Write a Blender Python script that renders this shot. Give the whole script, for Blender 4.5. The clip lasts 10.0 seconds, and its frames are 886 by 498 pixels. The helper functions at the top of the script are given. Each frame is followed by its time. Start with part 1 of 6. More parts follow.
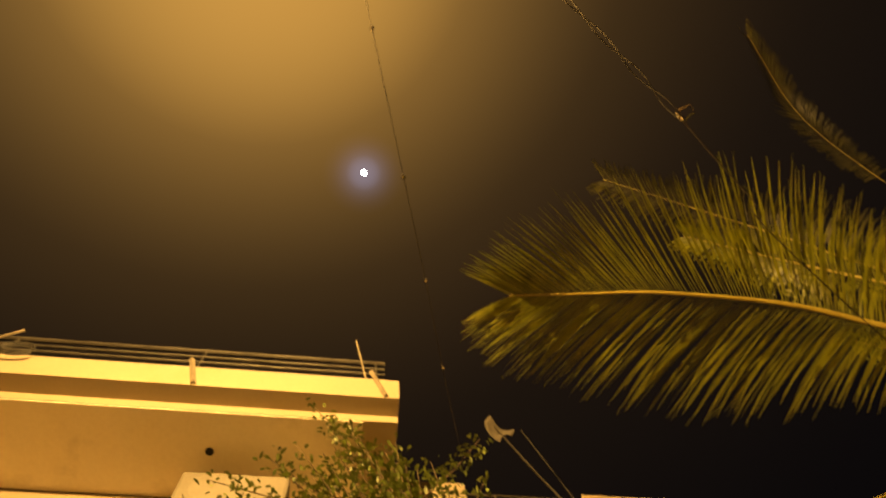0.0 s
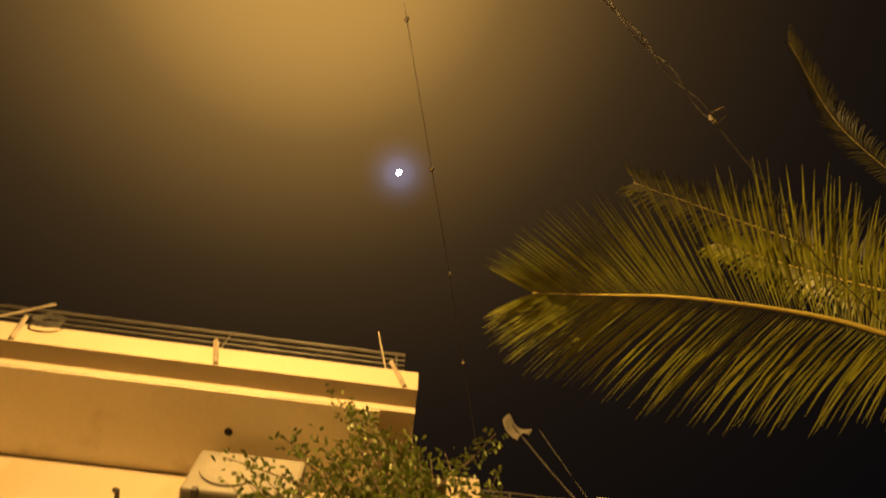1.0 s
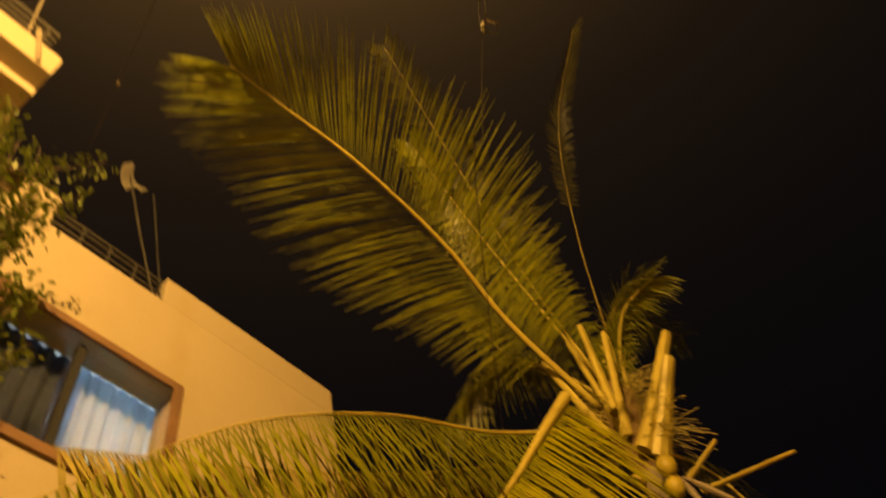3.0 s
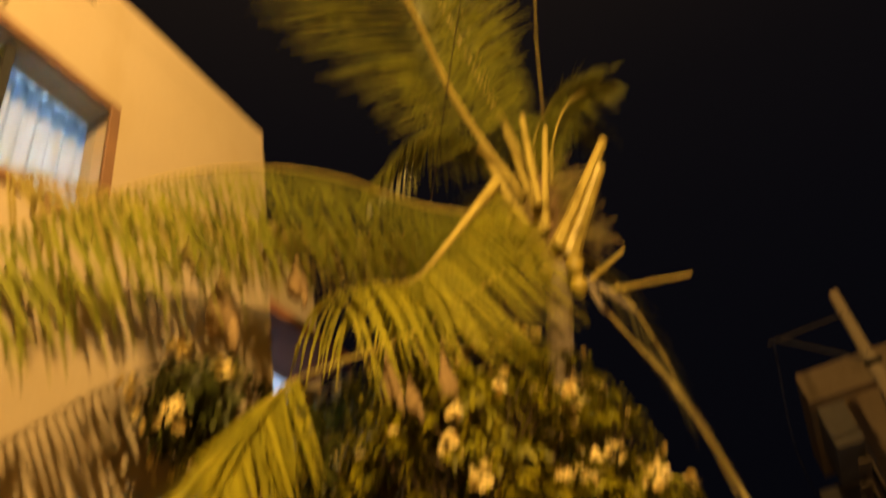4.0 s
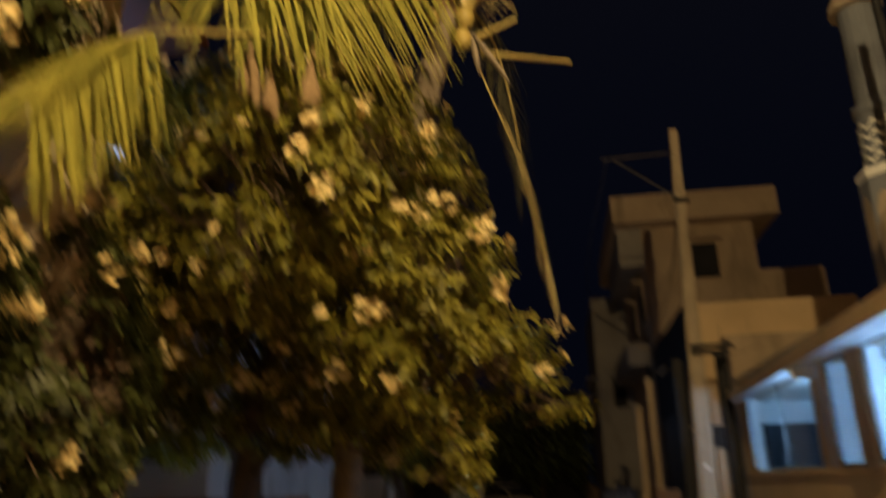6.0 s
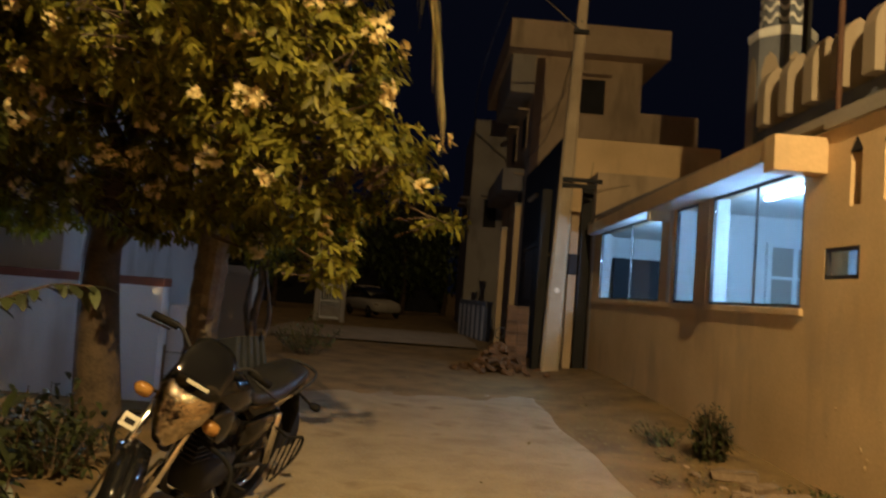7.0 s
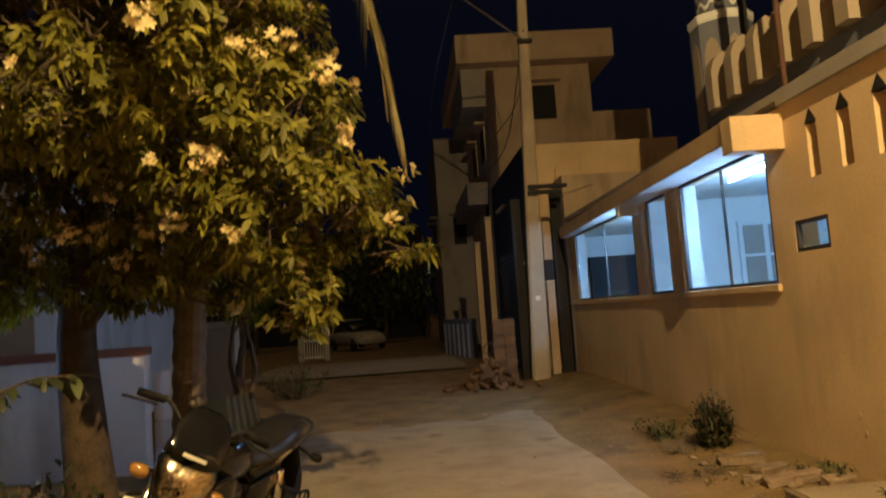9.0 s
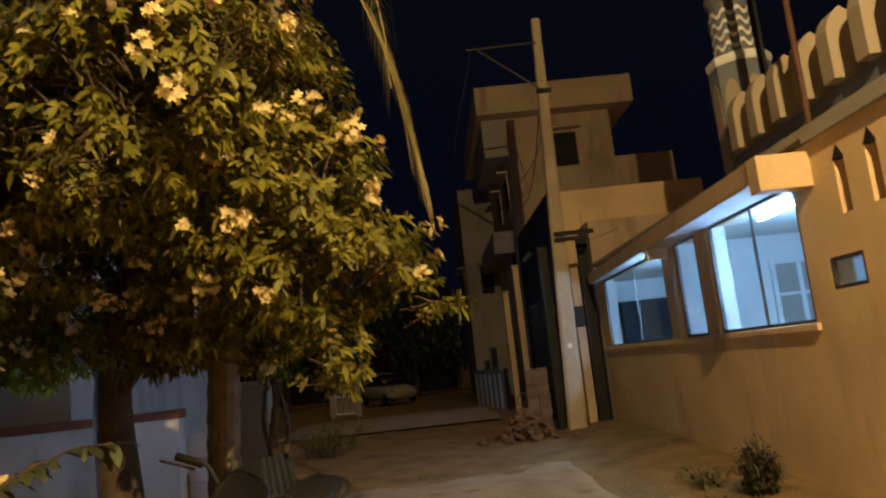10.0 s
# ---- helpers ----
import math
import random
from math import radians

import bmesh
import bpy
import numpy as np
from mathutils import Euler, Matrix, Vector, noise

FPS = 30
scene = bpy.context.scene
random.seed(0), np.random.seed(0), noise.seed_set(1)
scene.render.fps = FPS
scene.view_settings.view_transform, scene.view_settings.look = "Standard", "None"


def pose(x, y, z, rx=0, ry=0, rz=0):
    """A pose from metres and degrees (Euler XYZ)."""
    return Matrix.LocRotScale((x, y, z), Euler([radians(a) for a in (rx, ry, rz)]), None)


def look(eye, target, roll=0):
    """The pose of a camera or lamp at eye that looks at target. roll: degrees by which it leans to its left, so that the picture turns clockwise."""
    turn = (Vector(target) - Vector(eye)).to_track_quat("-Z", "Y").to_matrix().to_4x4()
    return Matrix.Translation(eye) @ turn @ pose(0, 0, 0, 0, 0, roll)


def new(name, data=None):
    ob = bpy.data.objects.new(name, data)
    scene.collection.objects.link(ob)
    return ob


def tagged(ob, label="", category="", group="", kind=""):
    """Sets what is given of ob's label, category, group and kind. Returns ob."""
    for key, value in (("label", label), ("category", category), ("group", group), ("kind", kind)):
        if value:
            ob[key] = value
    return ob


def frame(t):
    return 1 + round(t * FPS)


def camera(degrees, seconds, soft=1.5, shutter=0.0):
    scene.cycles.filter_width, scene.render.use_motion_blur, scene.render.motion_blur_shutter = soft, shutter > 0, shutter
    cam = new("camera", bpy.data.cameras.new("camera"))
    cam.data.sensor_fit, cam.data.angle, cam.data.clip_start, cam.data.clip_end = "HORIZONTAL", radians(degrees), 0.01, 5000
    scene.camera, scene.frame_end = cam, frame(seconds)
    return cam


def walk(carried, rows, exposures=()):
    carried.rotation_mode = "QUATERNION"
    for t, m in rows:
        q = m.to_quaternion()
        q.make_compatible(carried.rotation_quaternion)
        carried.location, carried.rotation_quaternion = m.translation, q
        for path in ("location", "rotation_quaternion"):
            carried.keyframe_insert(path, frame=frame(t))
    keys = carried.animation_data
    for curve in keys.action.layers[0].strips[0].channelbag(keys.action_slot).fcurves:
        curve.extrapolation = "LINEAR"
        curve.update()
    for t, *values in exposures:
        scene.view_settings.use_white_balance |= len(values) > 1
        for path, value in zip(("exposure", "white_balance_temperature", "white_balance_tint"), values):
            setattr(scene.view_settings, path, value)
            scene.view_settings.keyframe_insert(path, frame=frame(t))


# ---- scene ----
cam = camera(61.6, 10.0, soft=2.0, shutter=0.8)
PATH = [
    (0, (0.755, 0.105, 1.322), (0.3, 0.285, 3.261), -16.1),
    (0.5, (0.722, 0.121, 1.31), (0.318, 0.238, 3.265), -9.2),
    (1, (0.692, 0.164, 1.292), (0.233, 0.26, 3.236), -4.0),
    (1.5, (0.664, 0.178, 1.292), (0.127, 0.327, 3.212), -3.7),
    (2, (0.618, 0.206, 1.28), (-0.002, 0.555, 3.149), -7.3),
    (2.5, (0.546, 0.361, 1.275), (0.041, 1.09, 3.068), -19.2),
    (2.7, (0.532, 0.419, 1.271), (0.125, 1.267, 3.036), -23.6),
    (3.8, (0.209, 0.007, 1.651), (-0.203, 1.411, 3.014), -16.4),
    (4, (0.186, -0.001, 1.637), (-0.33, 1.504, 2.85), -12.7),
    (4.5, (0.159, 0.049, 1.597), (-0.445, 1.673, 2.597), -9.8),
    (5, (0.151, 0.078, 1.604), (-0.427, 1.747, 2.543), -9.1),
    (5.5, (0.054, 0.101, 1.575), (-0.44, 1.846, 2.419), -6.3),
    (6, (-0.001, 0.105, 1.482), (-0.274, 1.99, 2.093), -1.5),
    (6.2, (0.013, 0.118, 1.469), (-0.182, 2.059, 1.911), 1.2),
    (7.3, (-0.029, 0.216, 1.52), (0.074, 2.212, 1.593), 3.3),
    (7.5, (-0.035, 0.214, 1.526), (0.079, 2.21, 1.576), 1.7),
    (8, (-0.034, 0.238, 1.541), (0.078, 2.234, 1.585), -1.3),
    (8.5, (-0.033, 0.237, 1.54), (0.074, 2.232, 1.634), -3.1),
    (9, (-0.034, 0.232, 1.564), (0.084, 2.222, 1.734), -4.1),
    (9.5, (-0.036, 0.191, 1.572), (0.072, 2.172, 1.822), -5.9),
    (10, (-0.053, 0.227, 1.582), (0.005, 2.202, 1.892), -6.2),
]
EXPOSURES = [(0, -0.35, 7900, 10), (0.5, -0.38, 7100, 10), (1.5, -0.4, 7000, 10), (2.5, -0.4, 8500, 10), (3.8, 0.0, 7400, 10), (4.1, 0.05, 6500, 10), (4.5, 0.1, 5500, 10), (5.5, 0.1, 5100, 10), (6.2, -0.15, 4800, 10), (7.3, 0.2, 4950, 10), (10, 0.25, 4950, 10)]
walk(cam, [(t, look(eye, target, roll)) for t, eye, target, roll in PATH], EXPOSURES)
# ---- body ----

# ---- world and light ----
world = bpy.data.worlds.new("night_sky")
scene.world = world
world.use_nodes = True
wn, wl = world.node_tree.nodes, world.node_tree.links
for n in list(wn):
    wn.remove(n)
w_out = wn.new("ShaderNodeOutputWorld")
w_bg = wn.new("ShaderNodeBackground")
w_co = wn.new("ShaderNodeTexCoord")
# Orange glare of the street lamp is painted into the sky gradient.
w_dot = wn.new("ShaderNodeVectorMath")
w_dot.operation = "DOT_PRODUCT"
w_dot.inputs[1].default_value = Vector((0.15, -0.172, 0.973)).normalized()
w_ramp = wn.new("ShaderNodeValToRGB")
w_ramp.color_ramp.interpolation = "B_SPLINE"
cr = w_ramp.color_ramp.elements
cr[0].position, cr[0].color = 0.15, (0.0009, 0.0008, 0.0012, 1)
cr[1].position, cr[1].color = 1.0, (0.85, 0.46, 0.11, 1)
for pos, col in ((0.55, (0.0026, 0.0021, 0.0022, 1)), (0.78, (0.0100, 0.0065, 0.0038, 1)), (0.90, (0.036, 0.0205, 0.0085, 1)), (0.965, (0.19, 0.105, 0.031, 1))):
    e = cr.new(pos)
    e.color = col
w_bg.inputs[1].default_value = 1.0
wl.new(w_co.outputs["Generated"], w_dot.inputs[0])
wl.new(w_dot.outputs["Value"], w_ramp.inputs[0])
# thin haze lit by the moon
w_moon = wn.new("ShaderNodeVectorMath")
w_moon.operation = "DOT_PRODUCT"
w_moon.inputs[1].default_value = Vector((-0.138, -0.024, 0.990)).normalized()
w_halo = wn.new("ShaderNodeValToRGB")
w_halo.color_ramp.interpolation = "B_SPLINE"
hr = w_halo.color_ramp.elements
hr[0].position, hr[0].color = 0.0, (0, 0, 0, 1)
hr[1].position, hr[1].color = 1.0, (0.13, 0.17, 0.34, 1)
for pos, col in ((0.45, (0.004, 0.005, 0.011, 1)), (0.82, (0.022, 0.030, 0.066, 1))):
    e = hr.new(pos)
    e.color = col
w_rng = wn.new("ShaderNodeMapRange")
w_rng.inputs["From Min"].default_value, w_rng.inputs["From Max"].default_value = 0.9984, 1.0
w_add = wn.new("ShaderNodeVectorMath")
wl.new(w_co.outputs["Generated"], w_moon.inputs[0])
wl.new(w_moon.outputs["Value"], w_rng.inputs["Value"])
wl.new(w_rng.outputs[0], w_halo.inputs[0])
wl.new(w_ramp.outputs[0], w_add.inputs[0])
wl.new(w_halo.outputs[0], w_add.inputs[1])
wl.new(w_add.outputs[0], w_bg.inputs[0])
wl.new(w_bg.outputs[0], w_out.inputs[0])


def lamp(name, place, watts, colour, size):
    data = bpy.data.lights.new(name, "POINT")
    data.energy, data.color, data.shadow_soft_size = watts, colour, size
    ob = new(name, data)
    ob.location = place
    return ob


SODIUM = (1.0, 0.59, 0.175)
COOL = (0.52, 0.76, 1.0)
lamp("street_lamp_light", (1.92, -1.10, 6.98), 4250, SODIUM, 0.035)
# Unseen cool fill added to brighten the far lane; no lamp stands there.
lamp("far_lane_fill", (-0.6, 23.6, 3.6), 17, (0.75, 0.85, 1.0), 0.15)
# Added fill without a fixture, to brighten the white compound wall.
lamp("compound_wall_fill", (-3.7, 7.4, 1.35), 8, (0.72, 0.85, 1.0), 0.15)


def tube_light(name, a, b, watts, width):
    a, b = Vector(a), Vector(b)
    data = bpy.data.lights.new(name, "AREA")
    data.shape, data.size, data.size_y = "RECTANGLE", (b - a).length, width
    data.energy, data.color = watts, COOL
    ob = new(name, data)
    ob.matrix_world = Matrix.Translation((a + b) / 2) @ pose(0, 0, 0, 0, 0, math.degrees(math.atan2(b.y - a.y, b.x - a.x)))
    return ob


# ---- materials ----
def mat(name, colour, colour2=None, rough=0.8, scale=3.0, fine=40.0, bump=0.15, metal=0.0, spec=0.4, emit=None, stain=None, piece=0.0, dist=0.01):
    m = bpy.data.materials.new(name)
    m.use_nodes = True
    nt = m.node_tree
    nd, lk = nt.nodes, nt.links
    bs = nd["Principled BSDF"]
    bs.inputs["Roughness"].default_value = rough
    bs.inputs["Metallic"].default_value = metal
    bs.inputs["Specular IOR Level"].default_value = spec
    colour2 = colour2 or tuple(c * 0.72 for c in colour)
    co = nd.new("ShaderNodeTexCoord")
    big = nd.new("ShaderNodeTexNoise")
    big.inputs["Scale"].default_value, big.inputs["Detail"].default_value = scale, 6
    sml = nd.new("ShaderNodeTexNoise")
    sml.inputs["Scale"].default_value, sml.inputs["Detail"].default_value = fine, 4
    geo = nd.new("ShaderNodeNewGeometry")
    for n in (big, sml):
        lk.new(geo.outputs["Position"], n.inputs["Vector"])
    add = nd.new("ShaderNodeMath")
    add.operation = "MULTIPLY_ADD"
    add.inputs[1].default_value = 0.35
    lk.new(sml.outputs[0], add.inputs[0])
    sc = nd.new("ShaderNodeMath")
    sc.operation = "MULTIPLY"
    sc.inputs[1].default_value = 0.75
    lk.new(big.outputs[0], sc.inputs[0])
    lk.new(sc.outputs[0], add.inputs[2])
    ramp = nd.new("ShaderNodeValToRGB")
    ramp.color_ramp.elements[0].position, ramp.color_ramp.elements[1].position = 0.36, 0.70
    ramp.color_ramp.elements[0].color = (*colour2, 1)
    ramp.color_ramp.elements[1].color = (*colour, 1)
    lk.new(add.outputs[0], ramp.inputs[0])
    out = ramp.outputs[0]
    if stain:
        st = nd.new("ShaderNodeTexNoise")
        st.inputs["Scale"].default_value, st.inputs["Detail"].default_value = 1.0, 8
        mp = nd.new("ShaderNodeMapping")
        mp.inputs["Scale"].default_value = (1.6, 1.6, 0.45)
        lk.new(geo.outputs["Position"], mp.inputs["Vector"])
        lk.new(mp.outputs[0], st.inputs["Vector"])
        r2 = nd.new("ShaderNodeValToRGB")
        r2.color_ramp.elements[0].position, r2.color_ramp.elements[1].position = 0.56, 0.72
        lk.new(st.outputs[0], r2.inputs[0])
        mx = nd.new("ShaderNodeMix")
        mx.data_type = "RGBA"
        lk.new(r2.outputs[0], mx.inputs["Factor"])
        lk.new(out, mx.inputs["A"])
        mx.inputs["B"].default_value = (*stain, 1)
        out = mx.outputs["Result"]
    if piece:
        oi = nd.new("ShaderNodeNewGeometry" if piece < 0 else "ShaderNodeObjectInfo")
        hs = nd.new("ShaderNodeHueSaturation")
        mr = nd.new("ShaderNodeMapRange")
        mr.inputs["To Min"].default_value, mr.inputs["To Max"].default_value = 1 - abs(piece), 1 + abs(piece)
        lk.new(oi.outputs["Random Per Island" if piece < 0 else "Random"], mr.inputs["Value"])
        lk.new(mr.outputs[0], hs.inputs["Value"])
        lk.new(out, hs.inputs["Color"])
        out = hs.outputs[0]
    lk.new(out, bs.inputs["Base Color"])
    if bump:
        bp = nd.new("ShaderNodeBump")
        bp.inputs["Strength"].default_value, bp.inputs["Distance"].default_value = bump, dist
        lk.new(add.outputs[0], bp.inputs["Height"])
        lk.new(bp.outputs[0], bs.inputs["Normal"])
    if emit:
        bs.inputs["Emission Color"].default_value = (*emit[0], 1)
        bs.inputs["Emission Strength"].default_value = emit[1]
    return m


def leaf_mat(name, colour, colour2, rough=0.45, through_light=0.25, var=0.35, spec=0.5):
    m = mat(name, colour, colour2, rough, 5.0, 60.0, 0.0, spec=spec, piece=-var)
    nt = m.node_tree
    bs = nt.nodes["Principled BSDF"]
    tr = nt.nodes.new("ShaderNodeBsdfTranslucent")
    mx = nt.nodes.new("ShaderNodeMixShader")
    mx.inputs[0].default_value = through_light
    src = bs.inputs["Base Color"].links[0].from_socket
    nt.links.new(src, tr.inputs[0])
    nt.links.new(bs.outputs[0], mx.inputs[1])
    nt.links.new(tr.outputs[0], mx.inputs[2])
    nt.links.new(mx.outputs[0], nt.nodes["Material Output"].inputs[0])
    return m


def glow(name, colour, strength):
    m = bpy.data.materials.new(name)
    m.use_nodes = True
    bs = m.node_tree.nodes["Principled BSDF"]
    bs.inputs["Base Color"].default_value = (0.8, 0.8, 0.8, 1)
    bs.inputs["Emission Color"].default_value = (*colour, 1)
    bs.inputs["Emission Strength"].default_value = strength
    return m


def glass_mat(name):
    m = bpy.data.materials.new(name)
    m.use_nodes = True
    nt = m.node_tree
    bs = nt.nodes["Principled BSDF"]
    bs.inputs["Roughness"].default_value = 0.03
    tr = nt.nodes.new("ShaderNodeBsdfTransparent")
    tr.inputs[0].default_value = (0.93, 0.96, 0.97, 1)
    gl = nt.nodes.new("ShaderNodeBsdfGlossy")
    gl.inputs["Roughness"].default_value = 0.03
    mx = nt.nodes.new("ShaderNodeMixShader")
    mx.inputs[0].default_value = 0.05
    nt.links.new(tr.outputs[0], mx.inputs[1])
    nt.links.new(gl.outputs[0], mx.inputs[2])
    nt.links.new(mx.outputs[0], nt.nodes["Material Output"].inputs[0])
    return m


M_GROUND = mat("dry_dirt", (0.255, 0.172, 0.060), (0.12, 0.080, 0.030), 0.95, 1.7, 38, 0.7, stain=(0.10, 0.066, 0.03), dist=0.03)
M_ROAD = mat("dusty_concrete", (0.37, 0.300, 0.195), (0.20, 0.158, 0.095), 0.92, 1.6, 45, 1.0, stain=(0.17, 0.128, 0.07), dist=0.02)
M_PLASTER = mat("ochre_plaster", (0.74, 0.55, 0.295), (0.60, 0.44, 0.225), 0.9, 1.1, 28, 0.8, stain=(0.50, 0.375, 0.225))
# A darker tone of the ochre plaster.
M_OCHRE_DARK = mat("darker_ochre_plaster", (0.52, 0.40, 0.26), (0.39, 0.295, 0.19), 0.92, 0.7, 25, 0.7, stain=(0.31, 0.24, 0.155))
M_CREAM = mat("cream_paint", (0.335, 0.275, 0.195), (0.29, 0.235, 0.165), 0.8, 0.9, 45, 0.12, stain=(0.28, 0.22, 0.135))
M_SOFFIT = mat("grey_cream_soffit", (0.78, 0.71, 0.58), (0.68, 0.61, 0.49), 0.9, 1.0, 30, 0.1, stain=(0.40, 0.34, 0.25))
M_WHITE = mat("white_wash", (0.72, 0.72, 0.70), (0.58, 0.58, 0.57), 0.85, 1.2, 40, 0.15, stain=(0.45, 0.43, 0.40))
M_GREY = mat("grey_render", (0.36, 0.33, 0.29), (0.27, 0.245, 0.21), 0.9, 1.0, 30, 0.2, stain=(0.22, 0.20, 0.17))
M_BRICKRED = mat("red_oxide_paint", (0.22, 0.09, 0.05), (0.14, 0.06, 0.04), 0.8, 2, 40, 0.1)
# Dark paint, also used where shade is put in as colour.
M_DARK = mat("dark_paint_and_shade", (0.022, 0.022, 0.026), (0.013, 0.013, 0.016), 0.7, 2, 40, 0.1, spec=0.25)
M_SLATE = mat("slate_blue_paint", (0.16, 0.17, 0.21), (0.11, 0.12, 0.15), 0.85, 1.5, 30, 0.1)
M_STEEL = mat("painted_steel", (0.10, 0.09, 0.08), (0.05, 0.045, 0.04), 0.45, 6, 80, 0.1, metal=0.6)
M_RUST = mat("rusty_steel", (0.12, 0.06, 0.035), (0.07, 0.037, 0.024), 0.75, 8, 90, 0.2, metal=0.3)
M_CONCRETE = mat("pole_concrete", (0.42, 0.34, 0.23), (0.32, 0.26, 0.175), 0.9, 2.5, 40, 0.3, stain=(0.25, 0.20, 0.15))
M_BRICK = mat("clay_brick", (0.14, 0.078, 0.030), (0.085, 0.048, 0.02), 0.95, 8, 60, 0.4, piece=0.35)
M_STONE = mat("rough_stone", (0.27, 0.20, 0.13), (0.14, 0.10, 0.065), 0.95, 5, 40, 0.6, piece=0.3)
M_BARK = mat("tree_bark", (0.12, 0.085, 0.05), (0.045, 0.033, 0.022), 0.95, 6, 35, 0.9, dist=0.03)
M_PALMBARK = mat("palm_bark", (0.22, 0.18, 0.13), (0.11, 0.09, 0.065), 0.95, 5, 40, 0.8, dist=0.02)
M_LEAF = leaf_mat("glossy_leaf", (0.245, 0.220, 0.008), (0.080, 0.089, 0.006), 0.5, 0.32, 0.5, 0.25)
# Dark leaf whose colour also carries the shade on the roadside plants.
M_LEAF_DARK = leaf_mat("dark_and_shaded_leaf", (0.042, 0.050, 0.012), (0.018, 0.025, 0.008), 0.5, 0.12, 0.4)
# Darker leaflet copy: dimness away from the lamp is put into its colour.
M_FROND_DIM = leaf_mat("dim_palm_leaflet", (0.056, 0.052, 0.012), (0.032, 0.031, 0.009), 0.5, 0.2, 0.35)
# Shade beside the house wall is put into this leaf colour.
M_SHRUB = leaf_mat("shaded_shrub_leaf", (0.058, 0.066, 0.011), (0.024, 0.031, 0.007), 0.5, 0.2, 0.45, 0.3)
M_SMALL_LEAF = leaf_mat("small_leaf", (0.14, 0.17, 0.035), (0.06, 0.085, 0.02), 0.5, 0.3, 0.45)
M_FLOWER = leaf_mat("cream_petal", (0.80, 0.68, 0.32), (0.66, 0.52, 0.18), 0.6, 0.3, 0.1)
M_FROND = leaf_mat("palm_leaflet", (0.20, 0.205, 0.024), (0.11, 0.125, 0.017), 0.42, 0.25, 0.35)
M_FROND_DRY = leaf_mat("dry_palm_leaflet", (0.30, 0.25, 0.07), (0.18, 0.14, 0.042), 0.6, 0.25, 0.3)
M_RACHIS = mat("frond_stalk", (0.46, 0.38, 0.10), (0.34, 0.27, 0.07), 0.5, 6, 60, 0.1)
# Lighter leaflet copy: lamp light on the yellow drooping fronds, put into colour.
M_FROND_LIT = leaf_mat("lit_palm_leaflet", (0.34, 0.315, 0.028), (0.21, 0.21, 0.022), 0.42, 0.25, 0.3)
M_FIBRE = mat("palm_fibre", (0.20, 0.13, 0.065), (0.10, 0.065, 0.035), 0.95, 12, 90, 0.8)
M_NUT = mat("coconut_husk", (0.36, 0.28, 0.05), (0.24, 0.19, 0.04), 0.5, 6, 50, 0.1)
M_NEST = mat("woven_grass_nest", (0.26, 0.18, 0.09), (0.13, 0.09, 0.045), 0.95, 25, 120, 0.9)
M_WEED = leaf_mat("weed_leaf", (0.11, 0.12, 0.035), (0.05, 0.06, 0.02), 0.6, 0.2, 0.4)
M_CABLE = mat("black_cable", (0.05, 0.045, 0.04), (0.03, 0.03, 0.03), 0.5, 20, 90, 0.0)
M_CHROME = mat("chrome", (0.72, 0.70, 0.66), (0.60, 0.58, 0.55), 0.16, 20, 90, 0.0, metal=1.0)
M_BLACKGLOSS = mat("black_gloss_paint", (0.010, 0.010, 0.011), (0.006, 0.006, 0.007), 0.09, 8, 60, 0.0, spec=0.45)
M_RUBBER = mat("black_rubber", (0.014, 0.013, 0.012), (0.008, 0.008, 0.008), 0.8, 20, 90, 0.1, spec=0.1)
M_SEAT = mat("black_vinyl", (0.018, 0.018, 0.02), (0.012, 0.012, 0.013), 0.38, 10, 140, 0.08)
M_AMBER = mat("amber_lens", (0.36, 0.19, 0.025), (0.26, 0.13, 0.02), 0.22, 20, 90, 0.0)
M_LENS = mat("headlamp_reflector", (0.58, 0.50, 0.36), (0.16, 0.13, 0.085), 0.10, 14, 34, 0.8, metal=1.0, dist=0.02)
M_PLATE = mat("white_plate", (0.75, 0.72, 0.62), (0.65, 0.62, 0.53), 0.5, 10, 60, 0.0)
M_TARP = mat("dark_blue_tarpaulin", (0.030, 0.034, 0.042), (0.016, 0.018, 0.022), 0.75, 4, 40, 0.3, spec=0.2)
M_CLOTH = mat("faded_cloth", (0.24, 0.20, 0.15), (0.14, 0.115, 0.085), 0.95, 6, 60, 0.2)
M_COOLER = mat("cooler_case_paint", (0.20, 0.18, 0.15), (0.14, 0.125, 0.10), 0.6, 4, 50, 0.1)
M_RAG = mat("dirty_rag", (0.13, 0.115, 0.095), (0.07, 0.06, 0.05), 0.95, 6, 60, 0.2)
M_FRAME = mat("brown_frame_paint", (0.16, 0.085, 0.05), (0.11, 0.06, 0.04), 0.7, 3, 50, 0.1)
M_DARKSHEET = mat("dark_pane_sheet", (0.022, 0.028, 0.06), (0.014, 0.017, 0.04), 0.95, 6, 60, 0.1)
M_GLASS = glass_mat("window_glass")
M_TUBE = glow("fluorescent_tube", (0.70, 0.88, 1.0), 26.0)
M_MOON = glow("moon", (0.75, 0.85, 1.0), 14.0)
M_LITPANE = glow("lit_window_pane", (0.45, 0.65, 1.0), 0.9)
M_CURTAIN = leaf_mat("pale_blue_curtain", (0.60, 0.68, 0.76), (0.45, 0.53, 0.62), 0.9, 0.6, 0.05)


# ---- mesh helpers ----
def part(name, bm, material, parent=None, label="", smooth=False):
    me = bpy.data.meshes.new(name)
    bm.to_mesh(me)
    bm.free()
    if smooth:
        me.shade_smooth()
    me.materials.append(material)
    ob = new(name, me)
    ob.parent = parent
    if label:
        ob["label"] = label
    return ob


